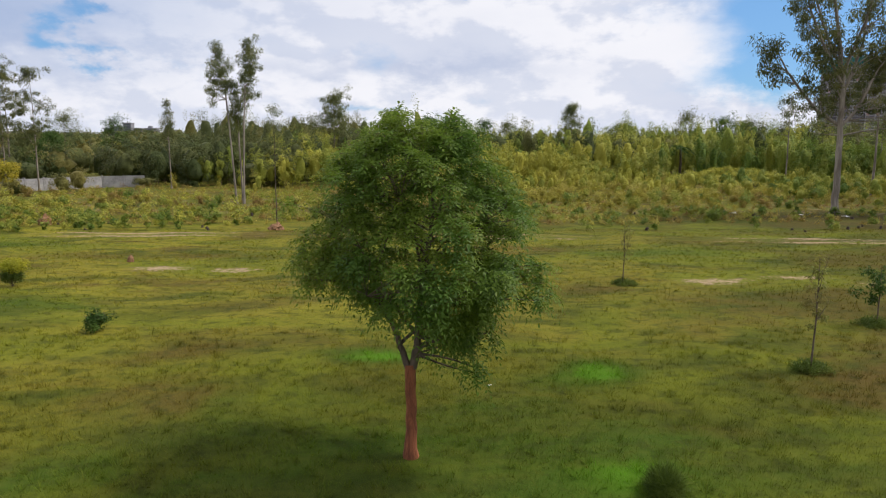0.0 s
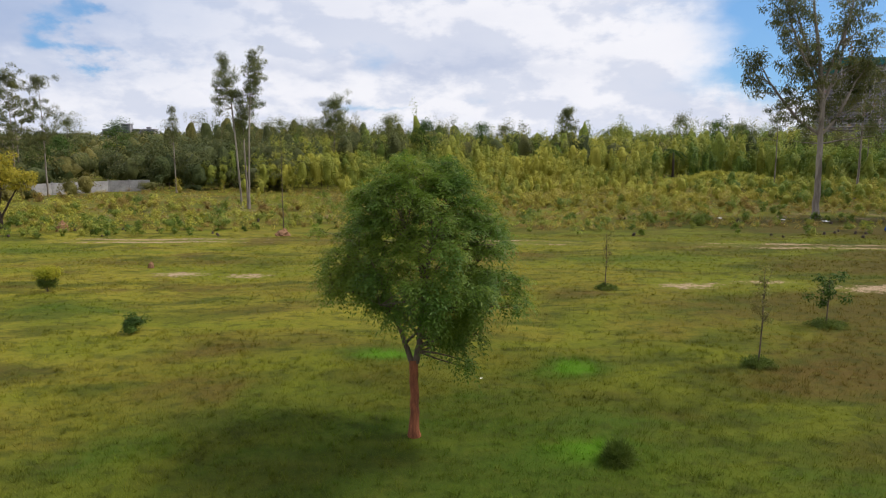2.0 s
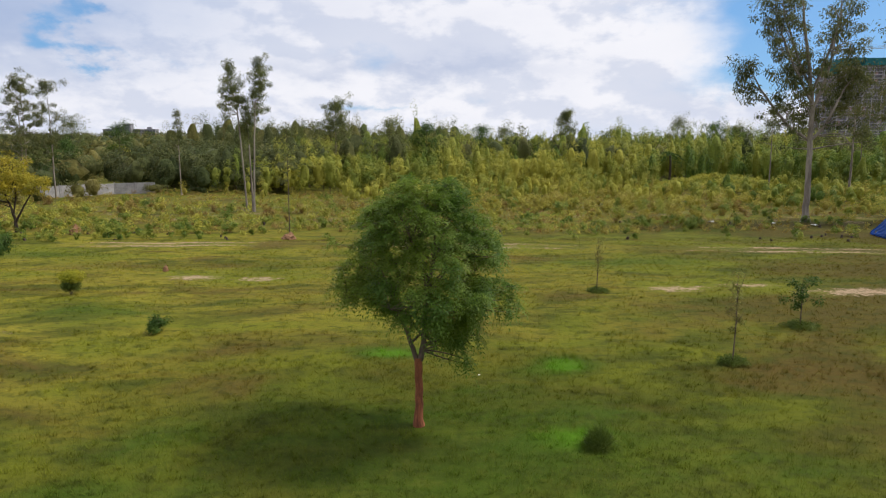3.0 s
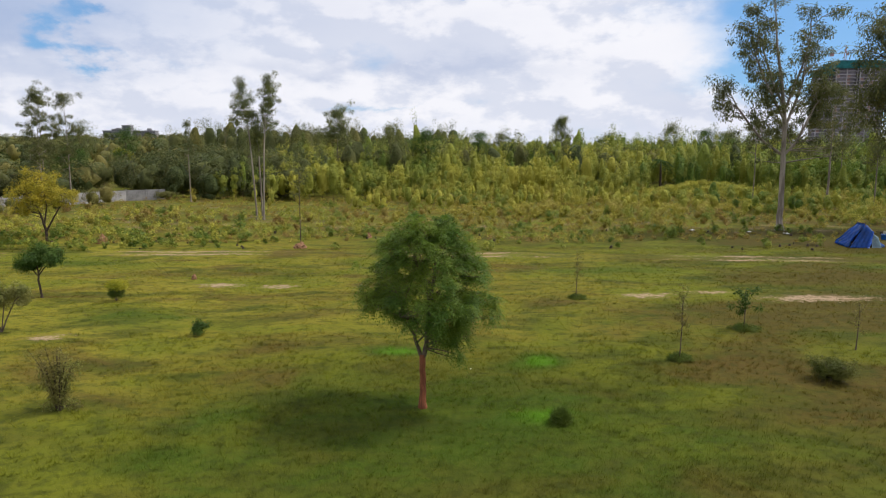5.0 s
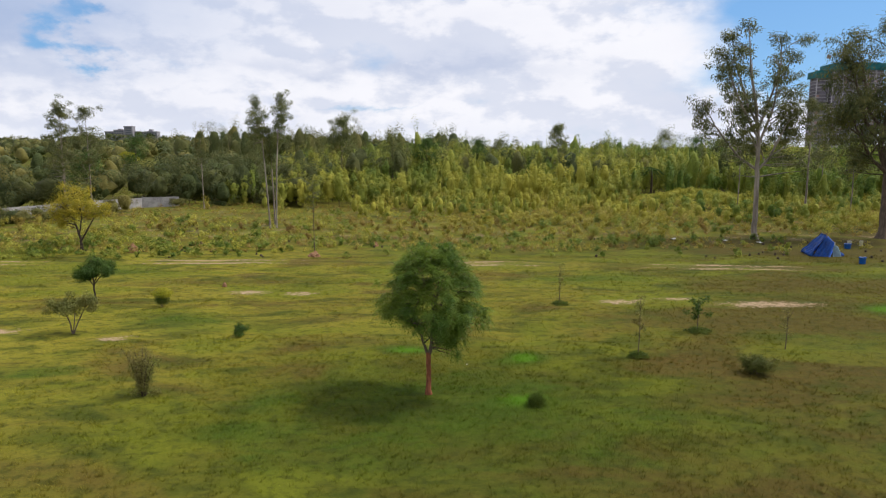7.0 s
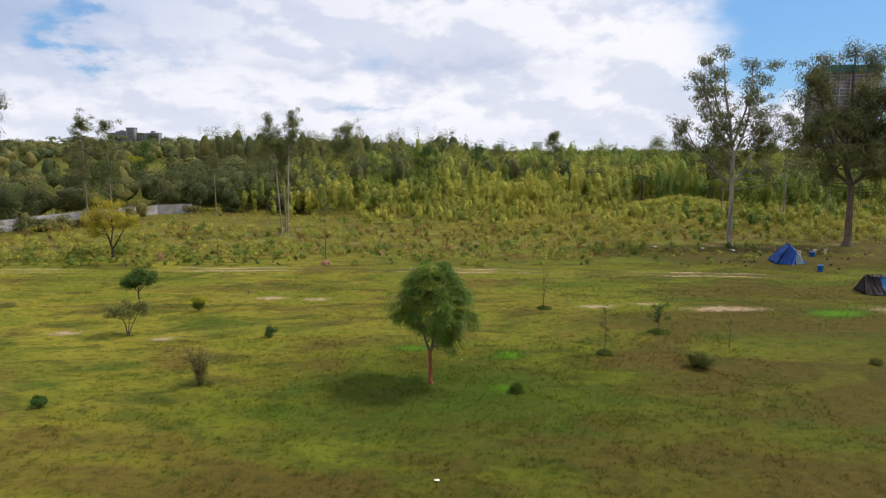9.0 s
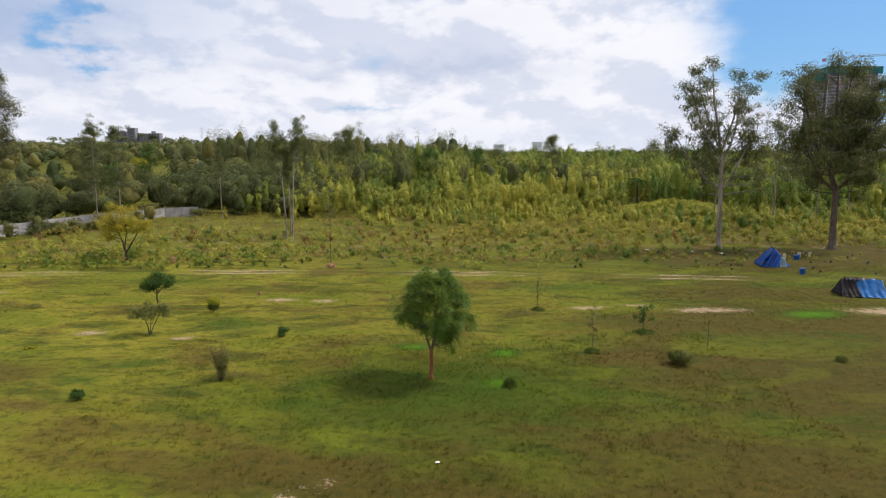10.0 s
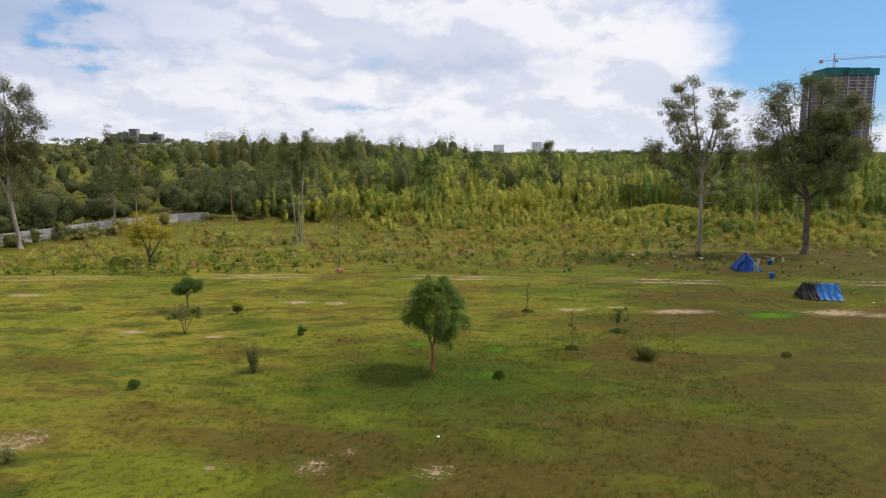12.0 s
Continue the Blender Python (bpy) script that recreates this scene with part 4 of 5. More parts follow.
def twiggy_bush(place, h, w_, seed, label):
    """Many thin bare stems that rise from one foot and fan out, with sparse small leaves, thicker low down."""
    rng = np.random.default_rng(seed)
    stems, clumps = [], []
    for k in range(20):
        a, lean = k * 2.4, w_ * 0.5 * math.sqrt((k + 0.5) / 20) * rng.uniform(0.7, 1.15)
        hh = h * rng.uniform(0.62, 1.0)
        x1, y1 = math.cos(a) * lean, math.sin(a) * lean
        stems.append([(x1 * 0.08, y1 * 0.08, -0.03, 0.018), (x1 * 0.30, y1 * 0.30, hh * 0.4, 0.014), (x1 * 0.62, y1 * 0.62, hh * 0.75, 0.009), (x1, y1, hh, 0.003)])
        for s in (0.25, 0.42, 0.58, 0.74, 0.9):
            if rng.random() < 0.85:
                clumps.append((x1 * s + rng.normal(0, 0.06), y1 * s + rng.normal(0, 0.06), hh * s, 0.15))
    clumps += shell_clumps(rng, 9, (0.05, 0, 0.22), (w_ * 0.38, w_ * 0.30, 0.16), 0.17)
    return plant("bush", place, label, "bush", stems, clumps, (M["brown_leaf"], 40, 0.085, 0.030, 0.2, 1), M["dark_bark"], seed, "bushes in the meadow", twig=0.004, sides=5)


def tussock(place, w_, h, seed, leaf, label, n):
    """A clump of long narrow leaves that rise and bend outwards."""
    rng = np.random.default_rng(seed)
    top = thing("tussock", place, label, "bush", "bushes in the meadow")
    a, r = rng.uniform(0, 2 * np.pi, n), np.sqrt(rng.uniform(0, 1, n))
    out = np.stack([np.cos(a) * r, np.sin(a) * r, np.zeros(n)], 1)
    k = rng.uniform(0, 0.65, n)[:, None]
    base = out * np.array([w_ * 0.34, w_ * 0.34, 0]) + np.array([0, 0, h]) * k * (1 - 0.5 * r[:, None])
    v, f = leaves(rng, base, out * 0.7 + np.array([0, 0, 1.0]) + rng.normal(0, 0.42, (n, 3)), h * 0.42, 0.009, 0.1, face=out + np.array([0, 0, 0.4]))
    part("foliage", tri_mesh("foliage", v, f), M[leaf], top)
    v, f = tube([(0, 0, -0.03), (0, 0, h * 0.15), (0, 0, h * 0.3)], [w_ * 0.12, w_ * 0.08, 0.01], 7)
    part("root_crown", tri_mesh("root_crown", v, f), M["stump"], top)


yellow_tree()
small_tree()
open_shrub()
sapling((8.40, 13.6, 0), 2.6, 0.24, 101, "brown_leaf", "thin tall sapling with sparse withered leaves", 0.55, 34, 12)
sapling((12.45, 17.3, 0), 1.75, 0.34, 102, "dark_leaf", "short leafy sapling rising from a grass tuft", 0.75, 60, 12)
sapling((15.35, 14.7, 0), 1.75, 0.20, 103, "brown_leaf", "thin nearly bare sapling in dry grass", 0.0, 20)
sapling((6.76, 22.9, 0), 2.4, 0.20, 104, "brown_leaf", "thin nearly bare sapling beside bare earth", 0.6, 22)
tussock((3.22, 8.4, 0), 0.62, 0.60, 111, "weed_leaf", "low dark-green bushy weed in the grass", 2400)
bush((12.5, 11.6, 0), 1.7, 0.85, 112, "olive_leaf", "broad dark olive-green bush in dry grass", n=60, count=110, size=0.075)
tussock((21.3, 11.9, 0), 0.8, 0.40, 113, "olive_leaf", "low olive-green tussock in dry grass", 1400)
bush((-9.72, 16.9, 0), 0.85, 0.62, 114, "dark_leaf", "small dense dark-green bush in the grass", n=30)
blooming = bush((-16.0, 22.6, 0), 0.95, 0.80, 115, "weed_leaf", "small dark-green bush topped with yellow blossom")
rng = np.random.default_rng(115)
o = ball(rng, 2000, 0.5)
v, f = leaves(rng, o * np.array([0.60, 0.50, 0.30]) + np.array([0.08, 0, 0.80]), o + np.array([0, 0, 0.4]), 0.065, 0.035, face=o + np.array([0, 0, 0.6]))
part("blossom", tri_mesh("blossom", v, f), M["lime_leaf"], blooming, "yellow blossom")
twiggy_bush((-10.8, 9.35, 0), 2.0, 1.35, 116, "upright twiggy half-withered bush")
bush((-17.9, -0.9, 0), 1.0, 0.7, 117, "shrub_leaf", "low grey-green bush beside bare earth", count=40)
bush((-16.5, 7.0, 0), 0.8, 0.5, 118, "dark_leaf", "low green bush in the grass")
tussock((-29.5, 24.0, 0), 1.4, 0.35, 119, "brown_leaf", "flat olive tussock in the grass", 1200)
bush((-23.5, 14.5, 0), 1.2, 0.22, 120, "lime_leaf", "flat yellow-flowering patch of herb")


# ---- termite mounds, stumps, litter ----
def mound(place, r, h, seed):
    rng = np.random.default_rng(seed)
    bm = bmesh.new()
    bmesh.ops.create_icosphere(bm, subdivisions=3, radius=1.0)
    for v in bm.verts:
        k = 1 + 0.35 * noise.noise(v.co * 2.2 + Vector((seed, 0, 0)))
        v.co = Vector((v.co.x * r * k, v.co.y * r * k, max(-0.1, v.co.z * h * k * (1 + 0.4 * noise.noise(v.co * 4)))))
    ob = part("termite_mound", bm, M["soil_red"])
    ob.location = place
    tagged(ob, "lumpy red earth termite mound in the scrub", "mound", "termite mounds")


for x, y, r, h, sd in ((-10.75, 39.8, 0.48, 0.38, 1), (-27.3, 42.3, 0.42, 0.6, 2), (-14.3, 28.0, 0.14, 0.26, 3), (-6.2, 45.5, 0.3, 0.35, 4)):
    mound((x, y, 0), r, h, sd)


def stump(x, y, h, r, seed):
    rng = np.random.default_rng(seed)
    v, f = tube([(0, 0, -0.05), (0.02, 0, h * 0.6), (rng.normal(0, 0.04), rng.normal(0, 0.04), h)], [r * 1.3, r, r * 0.85], 8)
    cap = np.array([[*range(len(v) - 8, len(v) - 4)], [len(v) - 8, len(v) - 5, len(v) - 4, len(v) - 1], [len(v) - 4, len(v) - 3, len(v) - 2, len(v) - 1]])
    ob = part("stump", tri_mesh("stump", v, np.concatenate([f, cap])), M["stump"])
    ob.location = (x, y, 0)
    tagged(ob, "short dark cut tree stump on cleared ground", "stump", "stumps on the clearing")


rng = np.random.default_rng(17)
for i in range(64):
    x = rng.uniform(22, 46) if i < 34 else rng.uniform(-40, 24)
    y = rng.uniform(35.5, 48) if i < 34 else rng.uniform(39, 50)
    if abs(x - 33) < 2.5 and abs(y - 39.5) < 2.8:
        continue
    stump(x, y, rng.uniform(0.08, 0.24), rng.uniform(0.06, 0.11), i)


def litter(x, y, s, seed, turn):
    bm = bmesh.new()
    bmesh.ops.create_grid(bm, x_segments=5, y_segments=4, size=0.5)
    for v in bm.verts:
        v.co = Vector((v.co.x * s, v.co.y * s * 0.6, 0.05 + s * 0.35 * abs(noise.noise(v.co * 3 + Vector((seed * 3.1, 0, 0))))))
    bmesh.ops.solidify(bm, geom=bm.faces[:], thickness=0.006)
    ob = part("litter", bm, M["litter"])
    ob.matrix_world = pose(x, y, 0.0, 0, 0, turn)
    tagged(ob, "crumpled white plastic litter lying on grass", "litter", "scattered litter")


for i, (x, y, s) in enumerate(((-0.18, 1.08, 0.17), (23.2, 49.6, 0.7), (30.6, 47.0, 0.6), (37.5, 26.0, 0.16), (36.0, 25.4, 0.18), (1.0, 12.6, 0.07), (28.0, 48.6, 0.5))):
    litter(x, y, s, i, i * 47)


# ---- tents and camp ----
def sheet(rows, thickness=0.012):
    """A draped sheet from rows of points."""
    bm = bmesh.new()
    g = [[bm.verts.new(p) for p in r] for r in rows]
    for a, b in zip(g, g[1:]):
        for i in range(len(a) - 1):
            bm.faces.new((a[i], a[i + 1], b[i + 1], b[i]))
    bmesh.ops.solidify(bm, geom=bm.faces[:], thickness=thickness)
    for f in bm.faces:
        f.smooth = True
    return bm


def tarp_side(a0, a1, b0, b1, seed, n=26, m=11, fold=0.09, sag=0.13):
    """A tarpaulin from the ridge a0-a1 down to the hem b0-b1, sagging and creased."""
    a0, a1, b0, b1 = (Vector(p) for p in (a0, a1, b0, b1))
    nrm = (a1 - a0).cross(b0 - a0).normalized()
    rows = []
    for j in range(m + 1):
        s = j / m
        row = []
        for i in range(n + 1):
            u = i / n
            p = a0.lerp(a1, u).lerp(b0.lerp(b1, u), s)
            k = fold * s * math.sin(u * 26 + 2.0 * math.sin(3 * s + seed)) + 1.1 * fold * noise.noise(Vector((u * 5, s * 4, seed))) + 0.5 * fold * noise.noise(Vector((u * 13, s * 9, seed + 5)))
            p = p + nrm * k - Vector((0, 0, sag * math.sin(math.pi * s) * (0.5 + 0.5 * math.sin(math.pi * u))))
            p.z = max(p.z, 0.02)
            row.append(p)
        rows.append(row)
    return sheet(rows)


def pole(a, b, r, parent):
    v, f = tube([a, ((a[0] + b[0]) / 2, (a[1] + b[1]) / 2, (a[2] + b[2]) / 2), b], [r, r, r * 0.9], 8)
    part("pole", tri_mesh("pole", v, f, smooth=True), M["pole_wood"], parent)


def tent_blue():
    top = thing("tent", (32.5, 40.2, 0), "makeshift blue tarpaulin tent on wooden poles", "tent", "makeshift tents", -12)
    part("tarpaulin", tarp_side((-0.15, -1.1, 1.85), (0.25, 1.3, 1.7), (-1.35, -1.2, 0.05), (-1.25, 1.4, 0.05), 1, fold=0.13), M["tarp"], top)
    part("tarpaulin", tarp_side((0.25, 1.3, 1.7), (-0.15, -1.1, 1.85), (1.30, 1.3, 0.05), (1.40, -0.9, 0.05), 2, fold=0.13), M["tarp"], top)
    part("flap", tarp_side((-0.15, -1.12, 1.84), (0.5, -1.08, 1.2), (-1.2, -1.3, 0.04), (0.15, -1.45, 0.04), 3, 14, 9, 0.08, 0.02), M["tarp"], top)
    part("curtain", tarp_side((0.35, -1.0, 1.15), (0.85, -0.95, 0.85), (0.45, -1.15, 0.04), (1.15, -1.05, 0.04), 4, 8, 6, 0.03, 0.0), M["cloth_pale"], top, "pale cloth hanging in the opening")
    part("back_cloth", tarp_side((0.2, 1.28, 1.66), (0.25, 1.27, 1.66), (-1.2, 1.38, 0.04), (1.25, 1.28, 0.04), 5, 10, 6, 0.02, 0.0), M["tarp_dark"], top)
    for a, b in (((-0.15, -1.1, 0), (-0.15, -1.1, 2.0)), ((0.25, 1.3, 0), (0.25, 1.3, 1.8)), ((-0.15, -1.1, 1.86), (0.25, 1.3, 1.72))):
        pole(a, b, 0.03, top)


def tent_low():
    top = thing("tent", (32.55, 27.4, 0), "low ridge tent of blue and dark tarpaulins", "tent", "makeshift tents", -13)
    top.scale.x = 0.87
    part("tarpaulin", tarp_side((-0.6, 0, 1.32), (1.75, 0, 1.30), (-0.5, -1.0, 0.04), (1.95, -1.0, 0.04), 6, 26, 9, 0.06), M["tarp_light"], top, "light blue pleated tarpaulin")
    part("tarpaulin", tarp_side((1.75, 0, 1.30), (-1.5, 0, 1.22), (1.95, 1.0, 0.04), (-1.8, 1.0, 0.04), 7, 26, 9, 0.06), M["tarp"], top)
    part("dark_tarpaulin", tarp_side((-1.5, 0, 1.30), (-0.45, 0, 1.36), (-1.75, -1.05, 0.04), (-0.15, -1.06, 0.04), 8, 16, 9, 0.07), M["tarp_dark"], top, "dark brown tarpaulin over the end")
    part("end_cloth", tarp_side((-1.52, -0.02, 1.24), (-1.52, 0.02, 1.24), (-1.78, -0.98, 0.04), (-1.85, 0.98, 0.04), 9, 8, 7, 0.03, 0.0), M["tarp_dark"], top)
    part("ridge_bundle", tarp_side((-1.3, 0.25, 1.30), (0.2, 0.22, 1.34), (-1.2, -0.3, 1.24), (0.1, -0.3, 1.20), 10, 12, 6, 0.10, -0.12), M["tarp_dark"], top)
    for a, b in (((-1.5, 0, 0), (-1.5, 0, 1.35)), ((1.75, 0, 0), (1.75, 0, 1.35)), ((-1.5, 0, 1.24), (1.75, 0, 1.28))):
        pole(a, b, 0.03, top)


def bucket(x, y, r, h, mat, label, name="bucket"):
    top = thing(name, (x, y, 0), label, name, "camp buckets")
    v, f = tube([(0, 0, 0), (0, 0, h * 0.05), (0, 0, h * 0.93), (0, 0, h * 0.94), (0, 0, h)], [r * 0.78, r * 0.84, r, r * 1.07, r * 1.07], 16)
    part("body", tri_mesh("body", v, f, smooth=True), M[mat], top)
    v, f = tube([(0, 0, h * 0.90), (0, 0, h * 0.91), (0, 0, h * 0.915)], [r * 0.99, r * 0.5, 0.001], 16)
    part("contents", tri_mesh("contents", v, f), M["far_window"], top)
    a = np.linspace(0, math.pi, 9)
    v, f = tube(np.stack([np.cos(a) * r, np.sin(a) * r * 0.35, h + np.sin(a) * r * 0.3], 1), np.full(9, 0.012), 5)
    part("handle", tri_mesh("handle", v, f, smooth=True), M["steel"], top)


tent_blue()
tent_low()
bucket(33.0, 35.8, 0.26, 0.52, "blue_plastic", "blue plastic drum standing on bare earth", "drum")
bucket(35.9, 44.1, 0.16, 0.48, "white_plastic", "pale yellow plastic bucket behind the tent")
bucket(37.9, 44.9, 0.18, 0.50, "white_plastic", "pale yellow plastic bucket behind the tent")
bucket(39.2, 45.2, 0.16, 0.46, "white_plastic", "pale yellow plastic bucket behind the tent")
bucket(36.9, 43.6, 0.30, 0.45, "blue_plastic", "blue plastic tub behind the tent", "tub")


# ---- boundary wall ----
def wall_run(points, h):
    top = thing("boundary_wall", (0, 0, 0), "grey stained concrete panel wall along the fields", "wall")
    tagged(top, kind="structure")
    for (x0, y0), (x1, y1) in zip(points, points[1:]):
        length = math.hypot(x1 - x0, y1 - y0)
        n = max(1, round(length / 2.4))
        a = math.degrees(math.atan2(y1 - y0, x1 - x0))
        for i in range(n):
            s = i / n
            m = pose(x0 + (x1 - x0) * s, y0 + (y1 - y0) * s, 0, 0, 0, a)
            p = part("panel", block(0.10, length / n - 0.02, -0.04, 0.04, -0.1, h + 0.05 * math.sin(i * 2.7), bevel=0.012), M["concrete"], top)
            p.matrix_world = m
            p = part("post", block(-0.09, 0.09, -0.09, 0.09, -0.1, h + 0.14, bevel=0.015), M["concrete"], top)
            p.matrix_world = m


wall_run([(-66.0, 44.0), (-59.6, 58.4), (-56.9, 66.0), (-54.6, 74.0), (-51.5, 80.5), (-47.5, 87.0), (-42.5, 89.0)], 1.6)


# ---- far buildings ----
def tower():
    """An unfinished tower block: slabs, columns, infill and green nets at the top."""
    cx, cy, storey, n = 396.0, 605.0, 3.2, 28
    top = thing("tower_block", (cx, cy, 0), "unfinished concrete tower block with green safety nets", "building", "", -6)
    wings = [(-29, -17, 2, 20, 26), (-17, 3, -4, 22, n), (3, 21, -7, 22, n), (21, 32, -2, 20, n)]
    rng = np.random.default_rng(2)
    for x0, x1, y0, y1, k in wings:
        wing = part("wing", block(x0 + 1.6, x1 - 1.6, y0 + 1.8, y1, 0, k * storey - 1.0), M["dark_room"], top)
        for i in range(1, k + 1):
            part("slab", block(x0, x1, y0, y1, i * storey - 0.22, i * storey + 0.22), M["raw_concrete"], wing)
        cols = int((x1 - x0) / 7.0) + 1
        for j in range(cols):
            x = x0 + 0.5 + (x1 - x0 - 1.0) * j / max(1, cols - 1)
            part("column", block(x - 0.35, x + 0.35, y0 + 0.6, y0 + 1.3, 0, k * storey - 0.4), M["raw_concrete"], wing)
        for i in range(8, k - 3):
            for j in range(cols - 1):
                if rng.random() < 0.35:
                    xa = x0 + 1.1 + (x1 - x0 - 1.0) * j / max(1, cols - 1)
                    part("infill", block(xa, xa + 2.6, y0 + 0.9, y0 + 1.3, i * storey + 0.25, (i + 1) * storey - 0.6), M["brick_red"], wing)
        bm = bmesh.new()
        box(bm, x0 - 0.9, x1 + 0.9, y0 - 1.2, y0 - 0.9, (k - 1.3) * storey, (k + 0.9) * storey + rng.uniform(-1, 1))
        box(bm, x0 - 1.2, x0 - 0.9, y0 - 1.2, y1, (k - 1.1) * storey, (k + 0.9) * storey)
        part("safety_net", bm, M["net"], wing, "green safety net round the upper floors")


def crane(base, z_top):
    top = thing("tower_crane", base, "red and grey tower crane over the unfinished block", "crane", "", -28)
    bm = bmesh.new()
    for x in (-0.8, 0.8):
        for y in (-0.8, 0.8):
            box(bm, x - 0.22, x + 0.22, y - 0.22, y + 0.22, 0, z_top)
    for i in range(int(z_top / 2.4)):
        box(bm, -0.9, 0.9, -0.85, -0.65, i * 2.4, i * 2.4 + 0.25)
    part("mast", bm, M["crane_paint"], top)
    bm = bmesh.new()
    box(bm, -13, 60, -0.6, -0.3, z_top, z_top + 0.35)
    box(bm, -13, 60, 0.3, 0.6, z_top, z_top + 0.35)
    box(bm, 0, 60, -0.2, 0.2, z_top + 1.5, z_top + 1.8)
    for i in range(36):
        bmesh.ops.create_cube(bm, size=1, matrix=Matrix.Translation((1 + i * 1.65, 0, z_top + 0.9)) @ Euler((0, radians(40 if i % 2 else -40), 0)).to_matrix().to_4x4() @ Matrix.Diagonal((0.22, 0.4, 1.9, 1)))
    part("jib", bm, M["steel"], top)
    part("counterweight", block(-13, -9.5, -1.0, 1.0, z_top - 2.2, z_top + 0.8, bevel=0.1), M["crane_paint"], top)
    part("cab", block(1.0, 3.0, -1.9, -0.7, z_top - 2.2, z_top - 0.1, bevel=0.1), M["crane_paint"], top)
    v, f = tube([(0, 0, z_top), (0, 0, z_top + 4), (0, 0, z_top + 7.5)], [0.9, 0.6, 0.2], 4)
    part("apex", tri_mesh("apex", v, f), M["crane_paint"], top)
    v, f = tube([(-11, 0, z_top + 0.4), (-5.5, 0, z_top + 3.9), (0, 0, z_top + 7.3)], [0.12] * 3, 4)
    v2, f2 = tube([(0, 0, z_top + 7.3), (15, 0, z_top + 4.5), (32, 0, z_top + 1.7)], [0.12] * 3, 4)
    part("tie", tri_mesh("tie", *joined([(v, f), (v2, f2)])), M["steel"], top)


def flat_block(place, wx, wy, storeys, storey, mat, label, turn=0.0, bays=6, name="apartment_building", group="", base=0.0, roof=()):
    """A plain far block: wall, parapet, and each window with its pane."""
    top = thing(name, place, label, "building", group, turn)
    h = storeys * storey
    wall = part("wall", block(-wx / 2, wx / 2, 0, wy, base, h, bevel=0.1), M[mat], top)
    part("parapet", block(-wx / 2 - 0.5, wx / 2 + 0.5, -0.5, wy, h, h + 1.0), M[mat], top)
    win = block(-0.5, 0.5, -0.5, 0.5, -0.5, 0.5)
    shared = bpy.data.meshes.new("window")
    win.to_mesh(shared)
    win.free()
    for i in range(storeys):
        part("ledge", block(-wx / 2 - 0.4, wx / 2 + 0.4, -0.7, -0.05, i * storey + storey * 0.92, i * storey + storey), M[mat], wall)
        for j in range(bays):
            p = part("window", shared, M["far_window" if mat == "far_grey" else "haze_tinted_window"], wall)
            p.location = (-wx / 2 + wx * (j + 0.5) / bays, 0.0, i * storey + storey * 0.5)
            p.scale = (wx / bays * 0.68, 0.3, storey * 0.6)
    for x0, x1, hh in roof:
        part("roof_tank", block(x0, x1, wy * 0.3, wy * 0.7, h, h + hh, bevel=0.15), M[mat], top)


tower()
crane((395.0, 618.0, 0), 102.0)
hz = float(terrain(-455, 900)) - 2
flat_block((-446.0, 905.0, hz), 16, 14, 4, 3.2, "far_grey", "derelict grey concrete block on the hill", 8, 6, roof=((-10, -2, 3),))
flat_block((-431.5, 902.0, hz), 13, 14, 4, 3.0, "far_grey", "derelict grey concrete block on the hill", 2, 3)
flat_block((-416.5, 900.0, hz), 15, 14, 4, 3.1, "far_grey", "derelict grey concrete block with open floors on the hill", 5, 4, roof=((-5, 0, 4),))
flat_block((-481.0, 908.0, hz), 13, 14, 4, 3.2, "far_grey", "low derelict grey block on the hill", 4, 3)
flat_block((-466.5, 906.0, hz), 14, 14, 5, 3.0, "far_grey", "low derelict grey block on the hill", 2, 4, roof=((-3, 2, 2.5),))
flat_block((-449.0, 899.0, hz), 12, 9, 6, 3.3, "far_grey", "grey water tower block on the hill", 0, 1)
flat_block((160.0, 1700.0, 0), 28, 20, 9, 3.3, "far_white", "pale distant apartment block on the horizon", 0, 7)
flat_block((265.0, 1700.0, 0), 26, 20, 11, 3.3, "far_white", "pale distant apartment block on the horizon", 0, 6)
rng = np.random.default_rng(8)
for i in range(16):
    flat_block((rng.uniform(300, 1250), rng.uniform(1900, 2400), 0), rng.uniform(22, 48), 20, int(rng.integers(3, 7)), 3.2, "far_white", "pale low distant building on the horizon", 0, 5, group="distant buildings")


# ---- woods, plantation, scrub ----
bm = bmesh.new()
bmesh.ops.create_icosphere(bm, subdivisions=2, radius=1.0)
SPHERE = np.array([v.co[:] for v in bm.verts])
SPHERE_FACES = np.array([[v.index for v in f.verts] for f in bm.faces])
bm.free()


